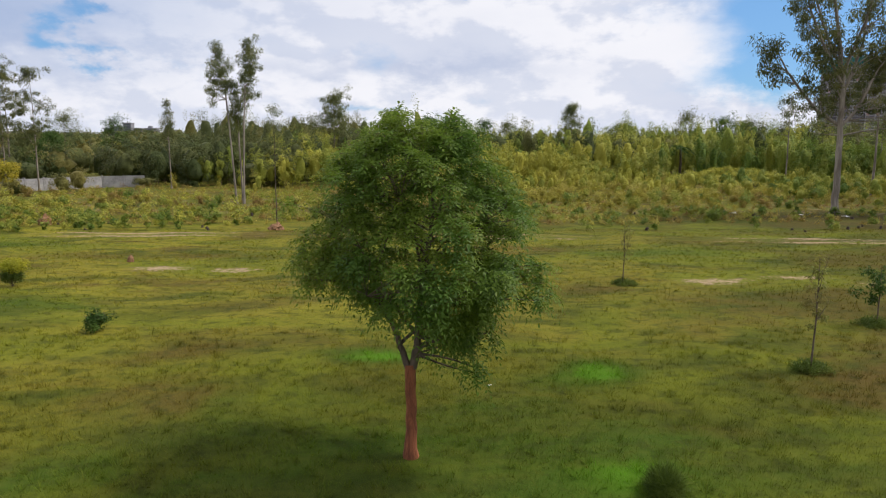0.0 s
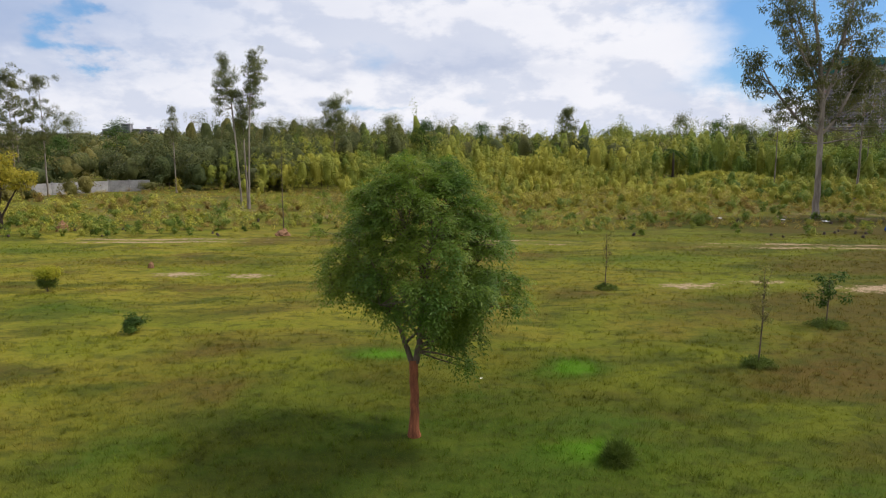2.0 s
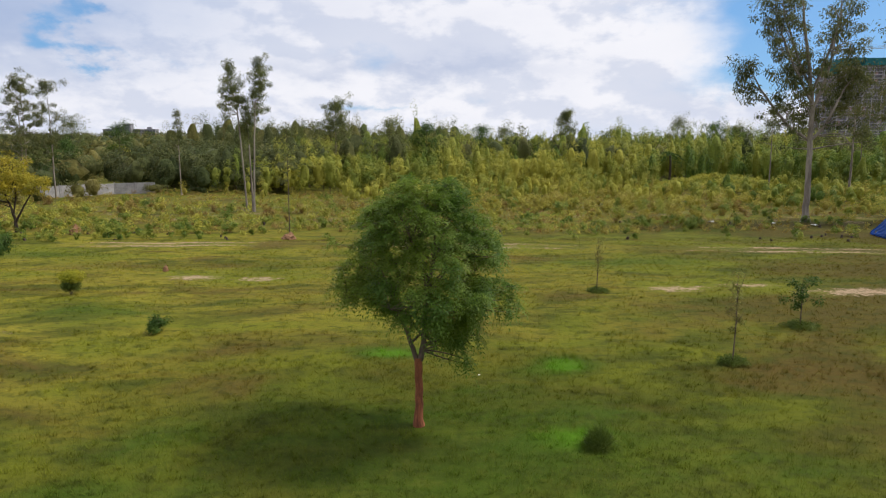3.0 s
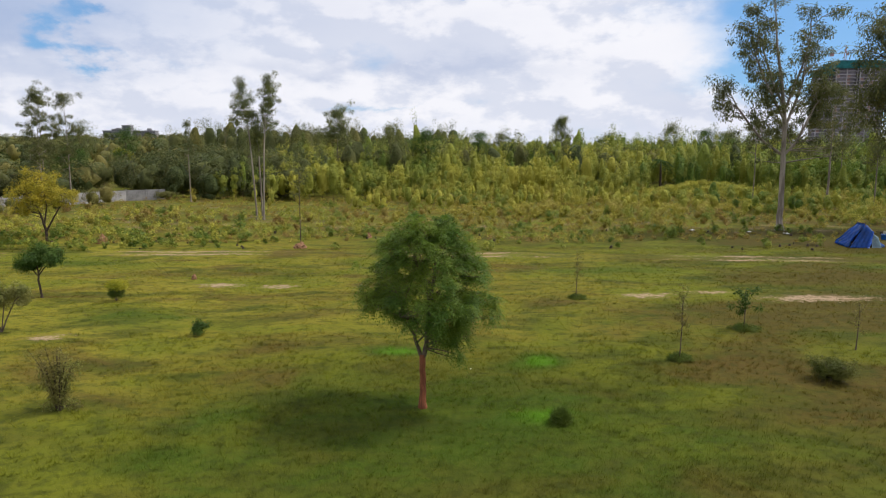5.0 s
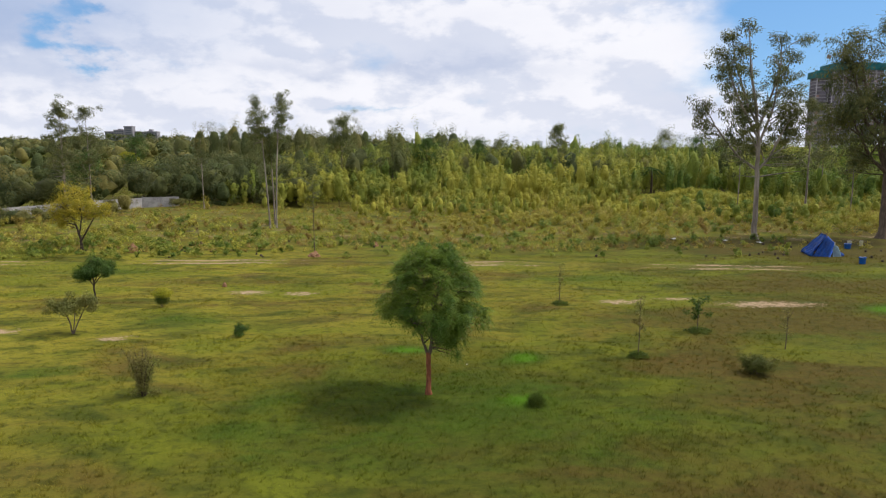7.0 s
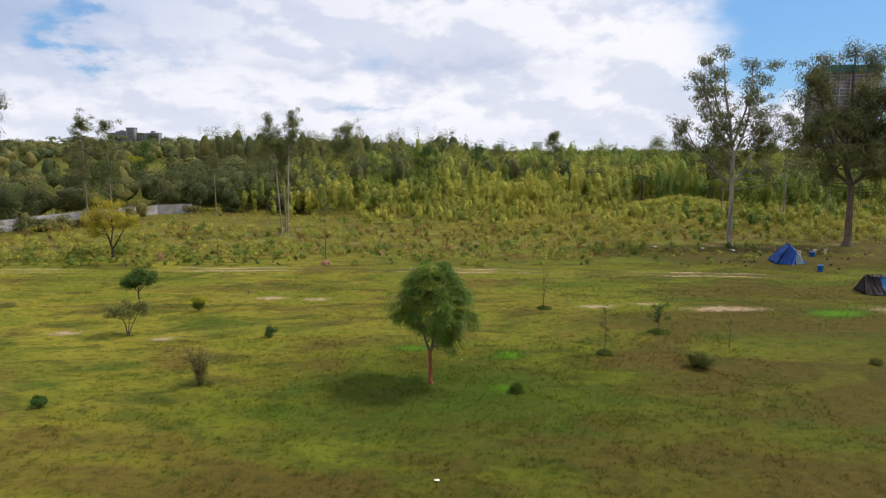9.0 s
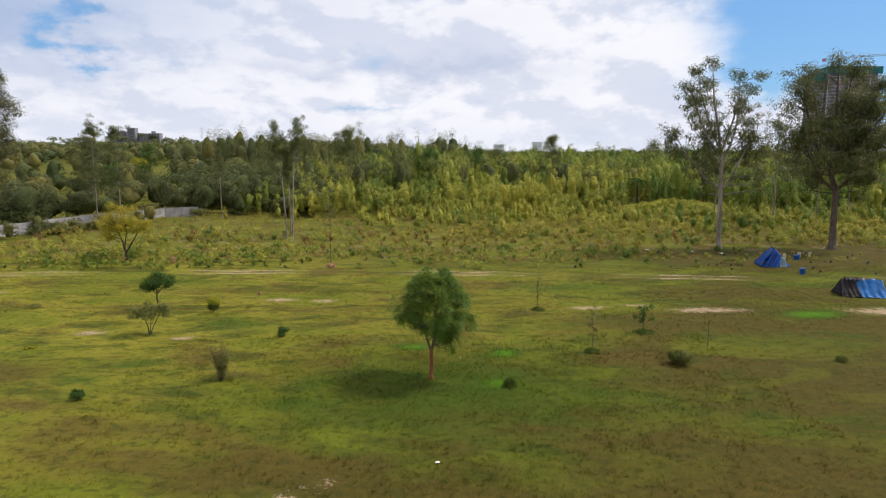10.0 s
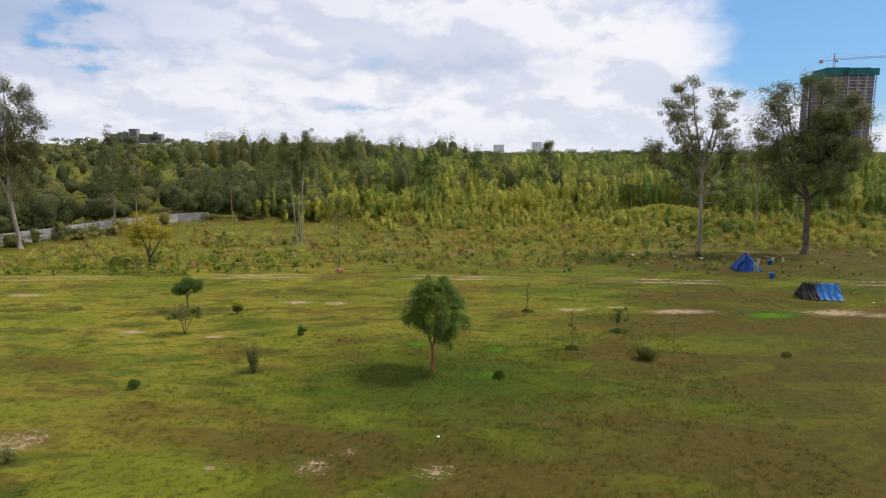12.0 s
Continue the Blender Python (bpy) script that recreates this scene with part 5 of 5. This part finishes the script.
def spray_template(rng, n, shape):
    """Leaves of one tree of height 1 and half-width 1, in clumps round the stem: places, ways, outward directions."""
    k = max(5, n // {"column": 36, "dome": 48, "bush": 30}[shape])
    z = rng.beta(1.4, 1.15, k) if shape == "column" else rng.beta(2.0, 1.5, k)
    if shape == "column":
        prof = np.sqrt(np.clip(1 - ((z - 0.45) / 0.62) ** 2, 0, 1))
    elif shape == "dome":
        prof = np.sqrt(np.clip(1 - ((z - 0.42) / 0.60) ** 2, 0, 1))
    else:
        prof = 0.4 + 0.6 * z
    a = rng.uniform(0, 2 * np.pi, k)
    r = prof * np.sqrt(rng.uniform(0.15 if shape == "bush" else 0.62, 1, k))
    cc = np.stack([np.cos(a) * r, np.sin(a) * r, z], 1)
    idx = rng.integers(0, k, n)
    o = ball(rng, n, 0.25)
    spread = {"column": (0.40, 0.40, 0.105), "dome": (0.34, 0.34, 0.14), "bush": (0.36, 0.36, 0.22)}[shape]
    p = cc[idx] + o * np.array(spread)
    away = unit(o * 0.55 + unit(cc[idx] * np.array([1, 1, 0])) * 0.75 * r[idx][:, None] + np.array([0, 0, 1.0]) * (0.15 + 0.75 * z[idx][:, None]))
    rise = {"column": 0.1, "dome": -0.3, "bush": 0.9}[shape]
    lumps_at = rng.uniform(0, 50, 3)
    mass = []
    for d in SPHERE:
        g = 1 + 0.85 * noise.noise(Vector((d * 1.7 + lumps_at).tolist()))
        mass.append((d[0] * 0.55 * g, d[1] * 0.55 * g, 0.45 + 0.37 * d[2] * (0.75 + 0.25 * g)))
    hue = rng.normal(0, 0.13, k)
    return p, unit(o * 0.8 + rng.normal(0, 0.45, (n, 3)) + np.array([0, 0, rise])), away, np.array(mass), np.concatenate([np.repeat(hue[idx], 3), np.zeros(len(mass))])



def wood(name, label, category, places, shape, leaf_n, leaf_len, leaf_wid, mat, seed, low=0.12, trunk_r=0.0, bark="bark", solid=1.0):
    """Many trees or bushes, joined: small leaves round inner masses of foliage. places: rows of x, y, height, half-width, tint."""
    rng = np.random.default_rng(seed)
    temps = [spray_template(rng, leaf_n, shape) for _ in range(9)]
    vs, fs, ts, off, trunks = [], [], [], 0, []
    for x, y, h, r, tint in places:
        p, d, away, mass, hue = temps[rng.integers(0, 9)]
        a = rng.uniform(0, 2 * np.pi)
        rot = np.array([[math.cos(a), -math.sin(a), 0], [math.sin(a), math.cos(a), 0], [0, 0, 1]])
        z0 = float(terrain(x, y))
        q = (p @ rot.T) * np.array([r, r, h * (1 - low)]) + np.array([x, y, z0 + h * low])
        v, f = slivers(rng, q, d @ rot.T, leaf_len, leaf_wid, away @ rot.T, 0.25)
        if solid:
            m = (mass @ rot.T) * solid * np.array([r, r, h * (1 - low)]) + np.array([x, y, z0 + h * low])
            m[:, 2] = np.maximum(m[:, 2], z0 + 0.02)
            f = np.concatenate([f, SPHERE_FACES + len(v)])
            v = np.concatenate([v, m])
        vs.append(v)
        fs.append(f + off)
        off += len(v)
        ts.append(np.clip(tint + hue[:len(v)], 0, 1))
        if trunk_r:
            trunks.append(tube([(x, y, z0 - 0.2), (x + rng.normal(0, 0.05) * h * 0.3, y, z0 + h * 0.5), (x, y, z0 + h * 0.9)], [trunk_r * h, trunk_r * h * 0.7, trunk_r * h * 0.15], 5))
    ob = part(name, tri_mesh(name, np.concatenate(vs), np.concatenate(fs), {"tint": np.concatenate(ts)}, smooth=True), mat)
    tagged(ob, label, category, kind="stuff")
    if trunks:
        ob = part(name + "_trunks", tri_mesh(name + "_trunks", *joined(trunks)), M[bark])
        tagged(ob, "thin brown trunks of " + label, category, kind="stuff")


rng = np.random.default_rng(23)


def edge(x):
    """Where the plantation begins."""
    return 88 + 5 * math.sin(x * 0.08 + 1) + (8 if x < -25 else 0) + (6 if 30 < x < 50 else 0)


def apart(rows, x, y, gap):
    return all((x - r[0]) ** 2 + (y - r[1]) ** 2 > gap * gap for r in rows)


rows = []
for i in range(20000):
    if len(rows) >= 920:
        break
    x, d = rng.uniform(-36, 120), rng.uniform(0, 1) ** 1.3 * 64
    y = edge(x) + d
    if abs(x - 42) < 9 and y < 97 or (35.5 < x < 41.5 and y < 104) or not apart(rows, x, y, 1.35 + 0.012 * d):
        continue
    patch = 0.5 * math.sin(x * 0.17 + 1.3 * math.sin(y * 0.11)) + 0.5 * math.sin(x * 0.06 - y * 0.13 + 1.0)
    h = (4.0 if x > 25 else 2.4) + 0.10 * d + rng.gamma(2.0, 0.7) + 0.8 * patch
    rows.append((x, y, h, rng.uniform(0.66, 1.15) * (0.52 + 0.095 * h), np.clip(rng.normal(0.46 + 0.14 * (x > 0) - 0.34 * (x > 38) + 0.34 * patch - 0.003 * d, 0.22), 0, 1)))
wood("plantation", "young yellow-green eucalyptus plantation", "trees", rows, "column", 420, 0.33, 0.175, M["plantation"], 31, 0.10, 0.007)
rows = []
while len(rows) < 520:
    x, y = rng.uniform(-40, 230), rng.uniform(140, 300)
    if x > y * 0.95 + 20:
        continue
    h = rng.uniform(6.5, 9.5) + 0.012 * (y - 140) + rng.gamma(1.8, 0.95)
    rows.append((x, y, h, rng.uniform(1.5, 2.9), np.clip(rng.normal(0.22, 0.22), 0, 1)))
wood("plantation_behind", "taller green plantation trees behind", "trees", rows, "dome", 250, 0.60, 0.33, M["plantation"], 32, 0.15)
rows = []
while len(rows) < 190:
    x, y = rng.uniform(-64, -22), rng.uniform(88, 150)
    if x < -38 and y < 93 or x < -48 and y < 104 and rng.random() < 0.6 or x < -58 and y < 128:
        continue
    rows.append((x, y, rng.uniform(4.0, 7.5) + (y - 90) * 0.03, rng.uniform(1.8, 3.2), np.clip(rng.normal(0.10, 0.18), 0, 1)))
wood("thicket", "dark green broadleaf thicket by the wall", "trees", rows, "dome", 640, 0.35, 0.20, M["woods"], 33, 0.06, 0.010)
rows = []
while len(rows) < 150:
    x, y = rng.uniform(-135, -56), rng.uniform(62, 165)
    if x > -62 + (y - 62) * 0.35 or (y > 98 and x < -64 and rng.random() < 0.82):
        continue
    rows.append((x, y, rng.uniform(3.0, 7.5), rng.uniform(2.0, 3.8), np.clip(rng.normal(0.35, 0.3), 0, 1)))
for i in range(16):
    k = rng.uniform(0, 1)
    rows.append((-74 + 15 * k + rng.normal(0, 2), 58 + 26 * k + rng.normal(0, 2), rng.uniform(3.5, 6.0), rng.uniform(2.2, 3.4), np.clip(rng.normal(0.05, 0.1), 0, 1)))
wood("field_trees", "scattered broadleaf trees beyond the wall", "trees", rows, "dome", 560, 0.33, 0.19, M["woods"], 34, 0.10, 0.010)
rows = []
while len(rows) < 900:
    x, y = rng.uniform(-420, 10), rng.uniform(150, 560)
    if x < -0.80 * (y + 60) or (-190 < x < -88 and 195 < y < 290 and rng.random() < 0.95) or (x < -82 and y < 195 and rng.random() < 0.55):
        continue
    rows.append((x, y, rng.uniform(6, 10.5), rng.uniform(3.0, 5.5), np.clip(rng.normal(0.35, 0.3), 0, 1)))
wood("hill_woods", "dark mixed woods on the far hill", "trees", rows, "dome", 130, 1.1, 0.64, M["woods"], 35, 0.0)
rows = []
while len(rows) < 90:
    x, y = rng.uniform(-110, 22), rng.uniform(240, 330)
    if apart(rows, x, y, 4.0):
        rows.append((x, y, rng.uniform(11.5, 16.0) + rng.gamma(1.5, 1.2), rng.uniform(2.8, 4.6), np.clip(rng.normal(0.25, 0.3), 0, 1)))
wood("tall_wood", "tall full trees standing above the woods", "trees", rows, "dome", 600, 0.60, 0.34, M["woods"], 46, 0.05)
rows = []
while len(rows) < 620:
    x, y = rng.uniform(-60, 720), rng.uniform(290, 900)
    if x > y * 0.85 + 20:
        continue
    rows.append((x, y, rng.uniform(8, 12.0), rng.uniform(4.5, 8.0), np.clip(rng.normal(0.2, 0.2), 0, 1)))
wood("far_woods", "far green woods towards the horizon", "trees", rows, "dome", 105, 1.95, 1.1, M["woods"], 36, 0.0)
rows = []
for i in range(340):
    a = rng.uniform(-0.75, 0.75)
    d = rng.uniform(560, 1300)
    rows.append((math.sin(a) * d, math.cos(a) * d, rng.uniform(8, 13.0), rng.uniform(9, 16), np.clip(rng.normal(0.15, 0.15), 0, 1)))
wood("horizon_woods", "dim wooded strip along the horizon", "trees", rows, "dome", 110, 3.4, 1.9, M["woods"], 37, 0.0, solid=0.0)
rows = []
for i in range(60):
    k = rng.uniform(0, 1)
    x, y = -63 + 24 * k + rng.normal(0, 1.6), 50 + 40 * k + rng.normal(0, 1.6)
    if 0.28 < k < 0.33 or 0.55 < k < 0.68 or 0.76 < k < 0.97:
        continue
    rows.append((x, y, rng.uniform(1.0, 3.2), rng.uniform(0.8, 1.8), np.clip(rng.normal(0.4, 0.25), 0, 1)))
wood("wall_bushes", "green bushes and creepers along the wall", "bushes", rows, "dome", 480, 0.22, 0.12, M["woods"], 44, 0.0)
rows = []
while len(rows) < 46:
    x, y = rng.uniform(-34, 84), rng.uniform(106, 152)
    if apart(rows, x, y, 5.0):
        rows.append((x, y, rng.uniform(7.5, 10.5) + 0.04 * (y - 106), rng.uniform(1.7, 3.0), np.clip(rng.normal(0.25, 0.25), 0, 1)))
wood("mixed_trees", "darker rounded trees among the plantation", "trees", rows, "dome", 640, 0.40, 0.21, M["woods"], 48, 0.15, 0.010)
# scrub and young saplings in loose rows before the plantation
rows, young = [], []
for y0 in np.arange(49.0, 101.0, 2.15):
    for x0 in np.arange(-52, 74, 2.25):
        orderly = float(smooth(-14, 4, x0))
        x, y = x0 + 0.4 * y0 % 2.25 + rng.normal(0, 0.28 + 0.5 * (1 - orderly)), y0 + rng.normal(0, 0.22 + 0.6 * (1 - orderly))
        if y > edge(x) + 5 or rng.random() > (0.30 + 0.62 * orderly) * smooth(45, 55, y) * (0.86 + 0.2 * math.sin(x * 0.31 + 1.7 * math.sin(y * 0.17))) or (24 < x < 52 and y < 53.5) or (abs(x - 42) < 8 and abs(y - 91) < 6):
            continue
        h = rng.uniform(0.6, 1.15) + 0.5 * (rng.random() < 0.12) + 0.20 * (x > 6 and y > 58)
        h *= 0.70 + 0.30 * smooth(50, 62, y)
        if y > 69 + 5 * math.sin(x * 0.11) + rng.normal(0, 3.0):
            if x < -14 and rng.random() < 0.92:
                continue
            young.append((x, y, 0.5 + 1.2 * h + 0.04 * (y - 66), 0.34 + 0.26 * h, np.clip(rng.normal(0.62 + 0.2 * math.sin(x * 0.2 + y * 0.13) - 0.25 * (x > 36), 0.2), 0, 1)))
            continue
        warm = 0.25 + 0.42 * math.sin(x * 0.13 + 0.5) * math.sin(y * 0.19 + 0.4) + 0.14 * (x < 4) - 0.12 * (x > 8) - 0.2 * (x > 36)
        rows.append((x, y, h, h * rng.uniform(0.48, 0.70), np.clip(rng.normal(warm, 0.22), 0, 1)))
for i in range(260):
    x = rng.uniform(-36, 78)
    y = edge(x) + rng.uniform(-9, 3)
    if abs(x - 42) > 9 and (x > -10 or rng.random() < 0.04):
        h = rng.uniform(1.3, 2.6)
        rows.append((x, y, h, h * rng.uniform(0.30, 0.45), np.clip(rng.normal(0.12, 0.15), 0, 1)))
wood("young_saplings", "olive and yellowish young eucalyptus saplings in rows", "saplings", young, "column", 190, 0.22, 0.085, M["plantation"], 41, 0.04)
wood("scrub", "yellow and rust-coloured scrub in loose rows", "scrub", rows, "bush", 190, 0.28, 0.062, M["scrub"], 38, 0.0, solid=0.6)
rows = []
while len(rows) < 190:
    x, y = rng.uniform(2, 66), rng.uniform(60, 89)
    if rng.random() < 0.35 + 0.65 * (math.sin(x * 0.4 + y * 0.25) > 0) and not (abs(x - 42) < 9 and y > 83):
        h = rng.uniform(0.9, 1.7)
        rows.append((x, y, h, h * rng.uniform(0.7, 1.0), np.clip(rng.normal(0.08, 0.12), 0, 1)))
wood("yellow_scrub", "rounded golden-yellow bushes in the scrub", "scrub", rows, "dome", 230, 0.24, 0.075, M["scrub"], 49, 0.0, solid=0.0)
rows = []
while len(rows) < 2600:
    x, y = rng.uniform(-54, 72), 42 + 56 * rng.uniform(0, 1) ** 1.25
    thick = 0.5 + 0.5 * math.sin(x * 0.35 + 2.0 * math.sin(y * 0.21)) * math.sin(y * 0.5 + x * 0.13)
    if y > edge(x) + 2 or rng.random() > 0.25 + 0.75 * thick or (26 < x < 50 and y < 52 and rng.random() < 0.7):
        continue
    h = rng.uniform(0.22, 0.55)
    rows.append((x, y, h, h * rng.uniform(0.8, 1.5), np.clip(rng.normal(0.25 + 0.45 * (1 - thick), 0.25), 0, 1)))
wood("scrub_grass", "low golden grass and herbs between the scrub", "grass", rows, "bush", 26, 0.28, 0.064, M["scrub"], 47, 0.0, solid=0.0)
rows = []
while len(rows) < 330:
    x, y = rng.uniform(-46, 34), rng.uniform(38.5, 50)
    if rng.random() > (0.25 + 0.75 * (x < -18) + 0.25 * (y > 44)):
        continue
    h = rng.uniform(0.25, 0.85)
    rows.append((x, y, h, h * rng.uniform(0.5, 0.9), np.clip(rng.normal(0.2, 0.25), 0, 1)))
while len(rows) < 440:
    x, y = rng.uniform(-50, -8), rng.uniform(41.5, 66)
    if rng.random() < 0.5 + 0.5 * (x < -24):
        h = rng.uniform(0.5, 1.35)
        rows.append((x, y, h, h * rng.uniform(0.5, 0.8), np.clip(rng.normal(0.82, 0.2), 0, 1)))
wood("low_scrub", "low grey-green herbs on the clearing", "scrub", rows, "bush", 120, 0.21, 0.070, M["plantation"], 39, 0.0, solid=0.0)
rows = []
while len(rows) < 60:
    x, y = rng.uniform(-40, 34), rng.uniform(45, 74)
    h = rng.uniform(0.6, 1.5)
    rows.append((x, y, h, h * rng.uniform(0.5, 0.8), np.clip(rng.normal(0.25, 0.2), 0, 1)))
while len(rows) < 190:
    x, y = rng.uniform(36, 82), rng.uniform(49, 84)
    if x < 48 and y < 53:
        continue
    h = rng.uniform(0.6, 1.8)
    rows.append((x, y, h, h * rng.uniform(0.5, 0.8), np.clip(rng.normal(0.5, 0.25), 0, 1)))
wood("green_scrub", "bright green shrubs in the scrub and below the tall trees", "scrub", rows, "bush", 260, 0.24, 0.075, M["plantation"], 40, 0.0, solid=0.0)


rows = []
for i in range(420):
    a, r = rng.uniform(0, 2 * math.pi), math.sqrt(rng.uniform(0, 1))
    x, y = 42 + math.cos(a) * r * 10, 91 + math.sin(a) * r * 6.5
    rows.append((x, y, rng.uniform(0.5, 0.9), rng.uniform(0.5, 0.8), np.clip(rng.normal(0.75, 0.15), 0, 1)))
wood("bank_grass", "tall pale green grass on the low bank", "grass", rows, "bush", 100, 0.45, 0.085, M["plantation"], 45, 0.0, solid=0.0)


# ---- grass ----
def grass(name, label, n, region, h, wd, seed, keep):
    rng = np.random.default_rng(seed)
    x, y = rng.uniform(region[0], region[1], n), rng.uniform(region[2], region[3], n)
    ok = keep(rng, x, y)
    x, y = x[ok], y[ok]
    soil, lush_shade, dry, straw_sun = patches(x, y)
    ok = rng.random(len(x)) > soil * 1.3
    x, y, soil, lush_shade, dry, straw_sun = x[ok], y[ok], soil[ok], lush_shade[ok], dry[ok], straw_sun[ok]
    k = len(x)
    wave = 0.6 + 0.5 * np.sin(x * 0.7 + 1.7 * np.sin(y * 0.45)) * np.sin(y * 0.9 + np.sin(x * 0.6))
    hh = h * rng.uniform(0.5, 1.4, k) * (0.6 + 0.8 * np.clip(wave, 0, 1.2) + 0.4 * np.clip(dry, 0, 1))
    z = terrain(x, y)
    vs = []
    for b in range(4):
        a = rng.uniform(0, 2 * np.pi, k)
        lean = rng.uniform(0.2, 1.3, k)
        ox, oy = rng.normal(0, 0.05, k), rng.normal(0, 0.05, k)
        px, py = -np.sin(a) * wd / 2, np.cos(a) * wd / 2
        vs.append(np.stack([np.stack([x + ox - px, y + oy - py, z - 0.01], 1), np.stack([x + ox + px, y + oy + py, z - 0.01], 1),
                            np.stack([x + ox + np.cos(a) * lean * hh, y + oy + np.sin(a) * lean * hh, z + hh * rng.uniform(0.4, 1.0, k)], 1)], 1))
    v = np.stack(vs, 1).reshape(-1, 3)
    f = np.arange(len(v)).reshape(-1, 3)
    rep = {key: np.repeat(val, 12) for key, val in (("soil", soil * 0.0), ("lush_shade", lush_shade), ("dry", dry), ("straw_sun", straw_sun))}
    tagged(part(name, tri_mesh(name, v, f, rep), M["blades"]), label, "grass", kind="stuff")


def tufts(name, label, n, region, seed):
    """Clumps of longer grass: many narrow blades that fan out from one foot."""
    rng = np.random.default_rng(seed)
    x, y = rng.uniform(region[0], region[1], n), rng.uniform(region[2], region[3], n)
    soil, lush_shade, dry, straw_sun = patches(x, y)
    ok = (rng.random(n) > soil * 2) & (rng.random(n) < 0.25 + 0.75 * (np.sin(x * 0.9 + 1.7 * np.sin(y * 0.7)) * np.sin(y * 1.3 + 0.6 * x) > 0.0))
    x, y, lush_shade, dry, straw_sun = x[ok], y[ok], lush_shade[ok], dry[ok], straw_sun[ok]
    k, blades = len(x), 15
    size = rng.uniform(0.07, 0.17, k)
    vs = []
    for b in range(blades):
        a = b * 2.4 + rng.uniform(0, 6.3, k)
        out, hh = size * rng.uniform(0.2, 1.1, k), size * rng.uniform(0.6, 1.2, k)
        fx, fy = x + np.cos(a) * size * 0.35, y + np.sin(a) * size * 0.35
        px, py = -np.sin(a) * 0.005, np.cos(a) * 0.005
        z = terrain(x, y)
        vs.append(np.stack([np.stack([fx - px, fy - py, z - 0.01], 1), np.stack([fx + px, fy + py, z - 0.01], 1), np.stack([fx + np.cos(a) * out, fy + np.sin(a) * out, z + hh], 1)], 1))
    v = np.stack(vs, 1).reshape(-1, 3)
    rep = {key: np.repeat(val, 3 * blades) for key, val in (("soil", lush_shade * 0.0), ("lush_shade", lush_shade), ("dry", dry), ("straw_sun", straw_sun))}
    tagged(part(name, tri_mesh(name, v, np.arange(len(v)).reshape(-1, 3), rep), M["blades"]), label, "grass", kind="stuff")


def fade(r, x, y):
    """Thins the blades out towards the borders of the sown stretch."""
    return r.random(len(x)) < smooth(0, 5, 30 - np.abs(x)) * smooth(0, 4, y + 9) * smooth(0, 9, 30 - y)


grass("grass", "short green and dry meadow grass", 50000, (-30, 30, -9, 30), 0.055, 0.014, 51, fade)
grass("near_grass", "short fine grass round the lone tree", 42000, (-11, 11, 3, 16), 0.050, 0.010, 54, lambda r, x, y: r.random(len(x)) < smooth(0, 4, 11 - np.abs(x)) * smooth(0, 3, y - 3) * smooth(0, 4, 16 - y))
grass("meadow_grass", "longer mixed grass further across the meadow", 34000, (-48, 48, 16, 40), 0.075, 0.034, 52, lambda r, x, y: (np.abs(y - track_line(x)) > 0.5) & (r.random(len(x)) < smooth(0, 8, y - 16) * smooth(0, 8, 48 - np.abs(x))))
grass("grass_tufts", "scattered taller grass tufts in the meadow", 3400, (-34, 34, -8, 38), 0.13, 0.022, 53, lambda r, x, y: r.random(len(x)) < 0.35 + 0.65 * (np.sin(x * 0.8 + np.sin(y * 0.6)) * np.sin(y * 1.1 + 0.7 * x) > 0.1))
tufts("grass_clumps", "uneven clumps of longer meadow grass", 11000, (-16, 16, -6, 17), 55)
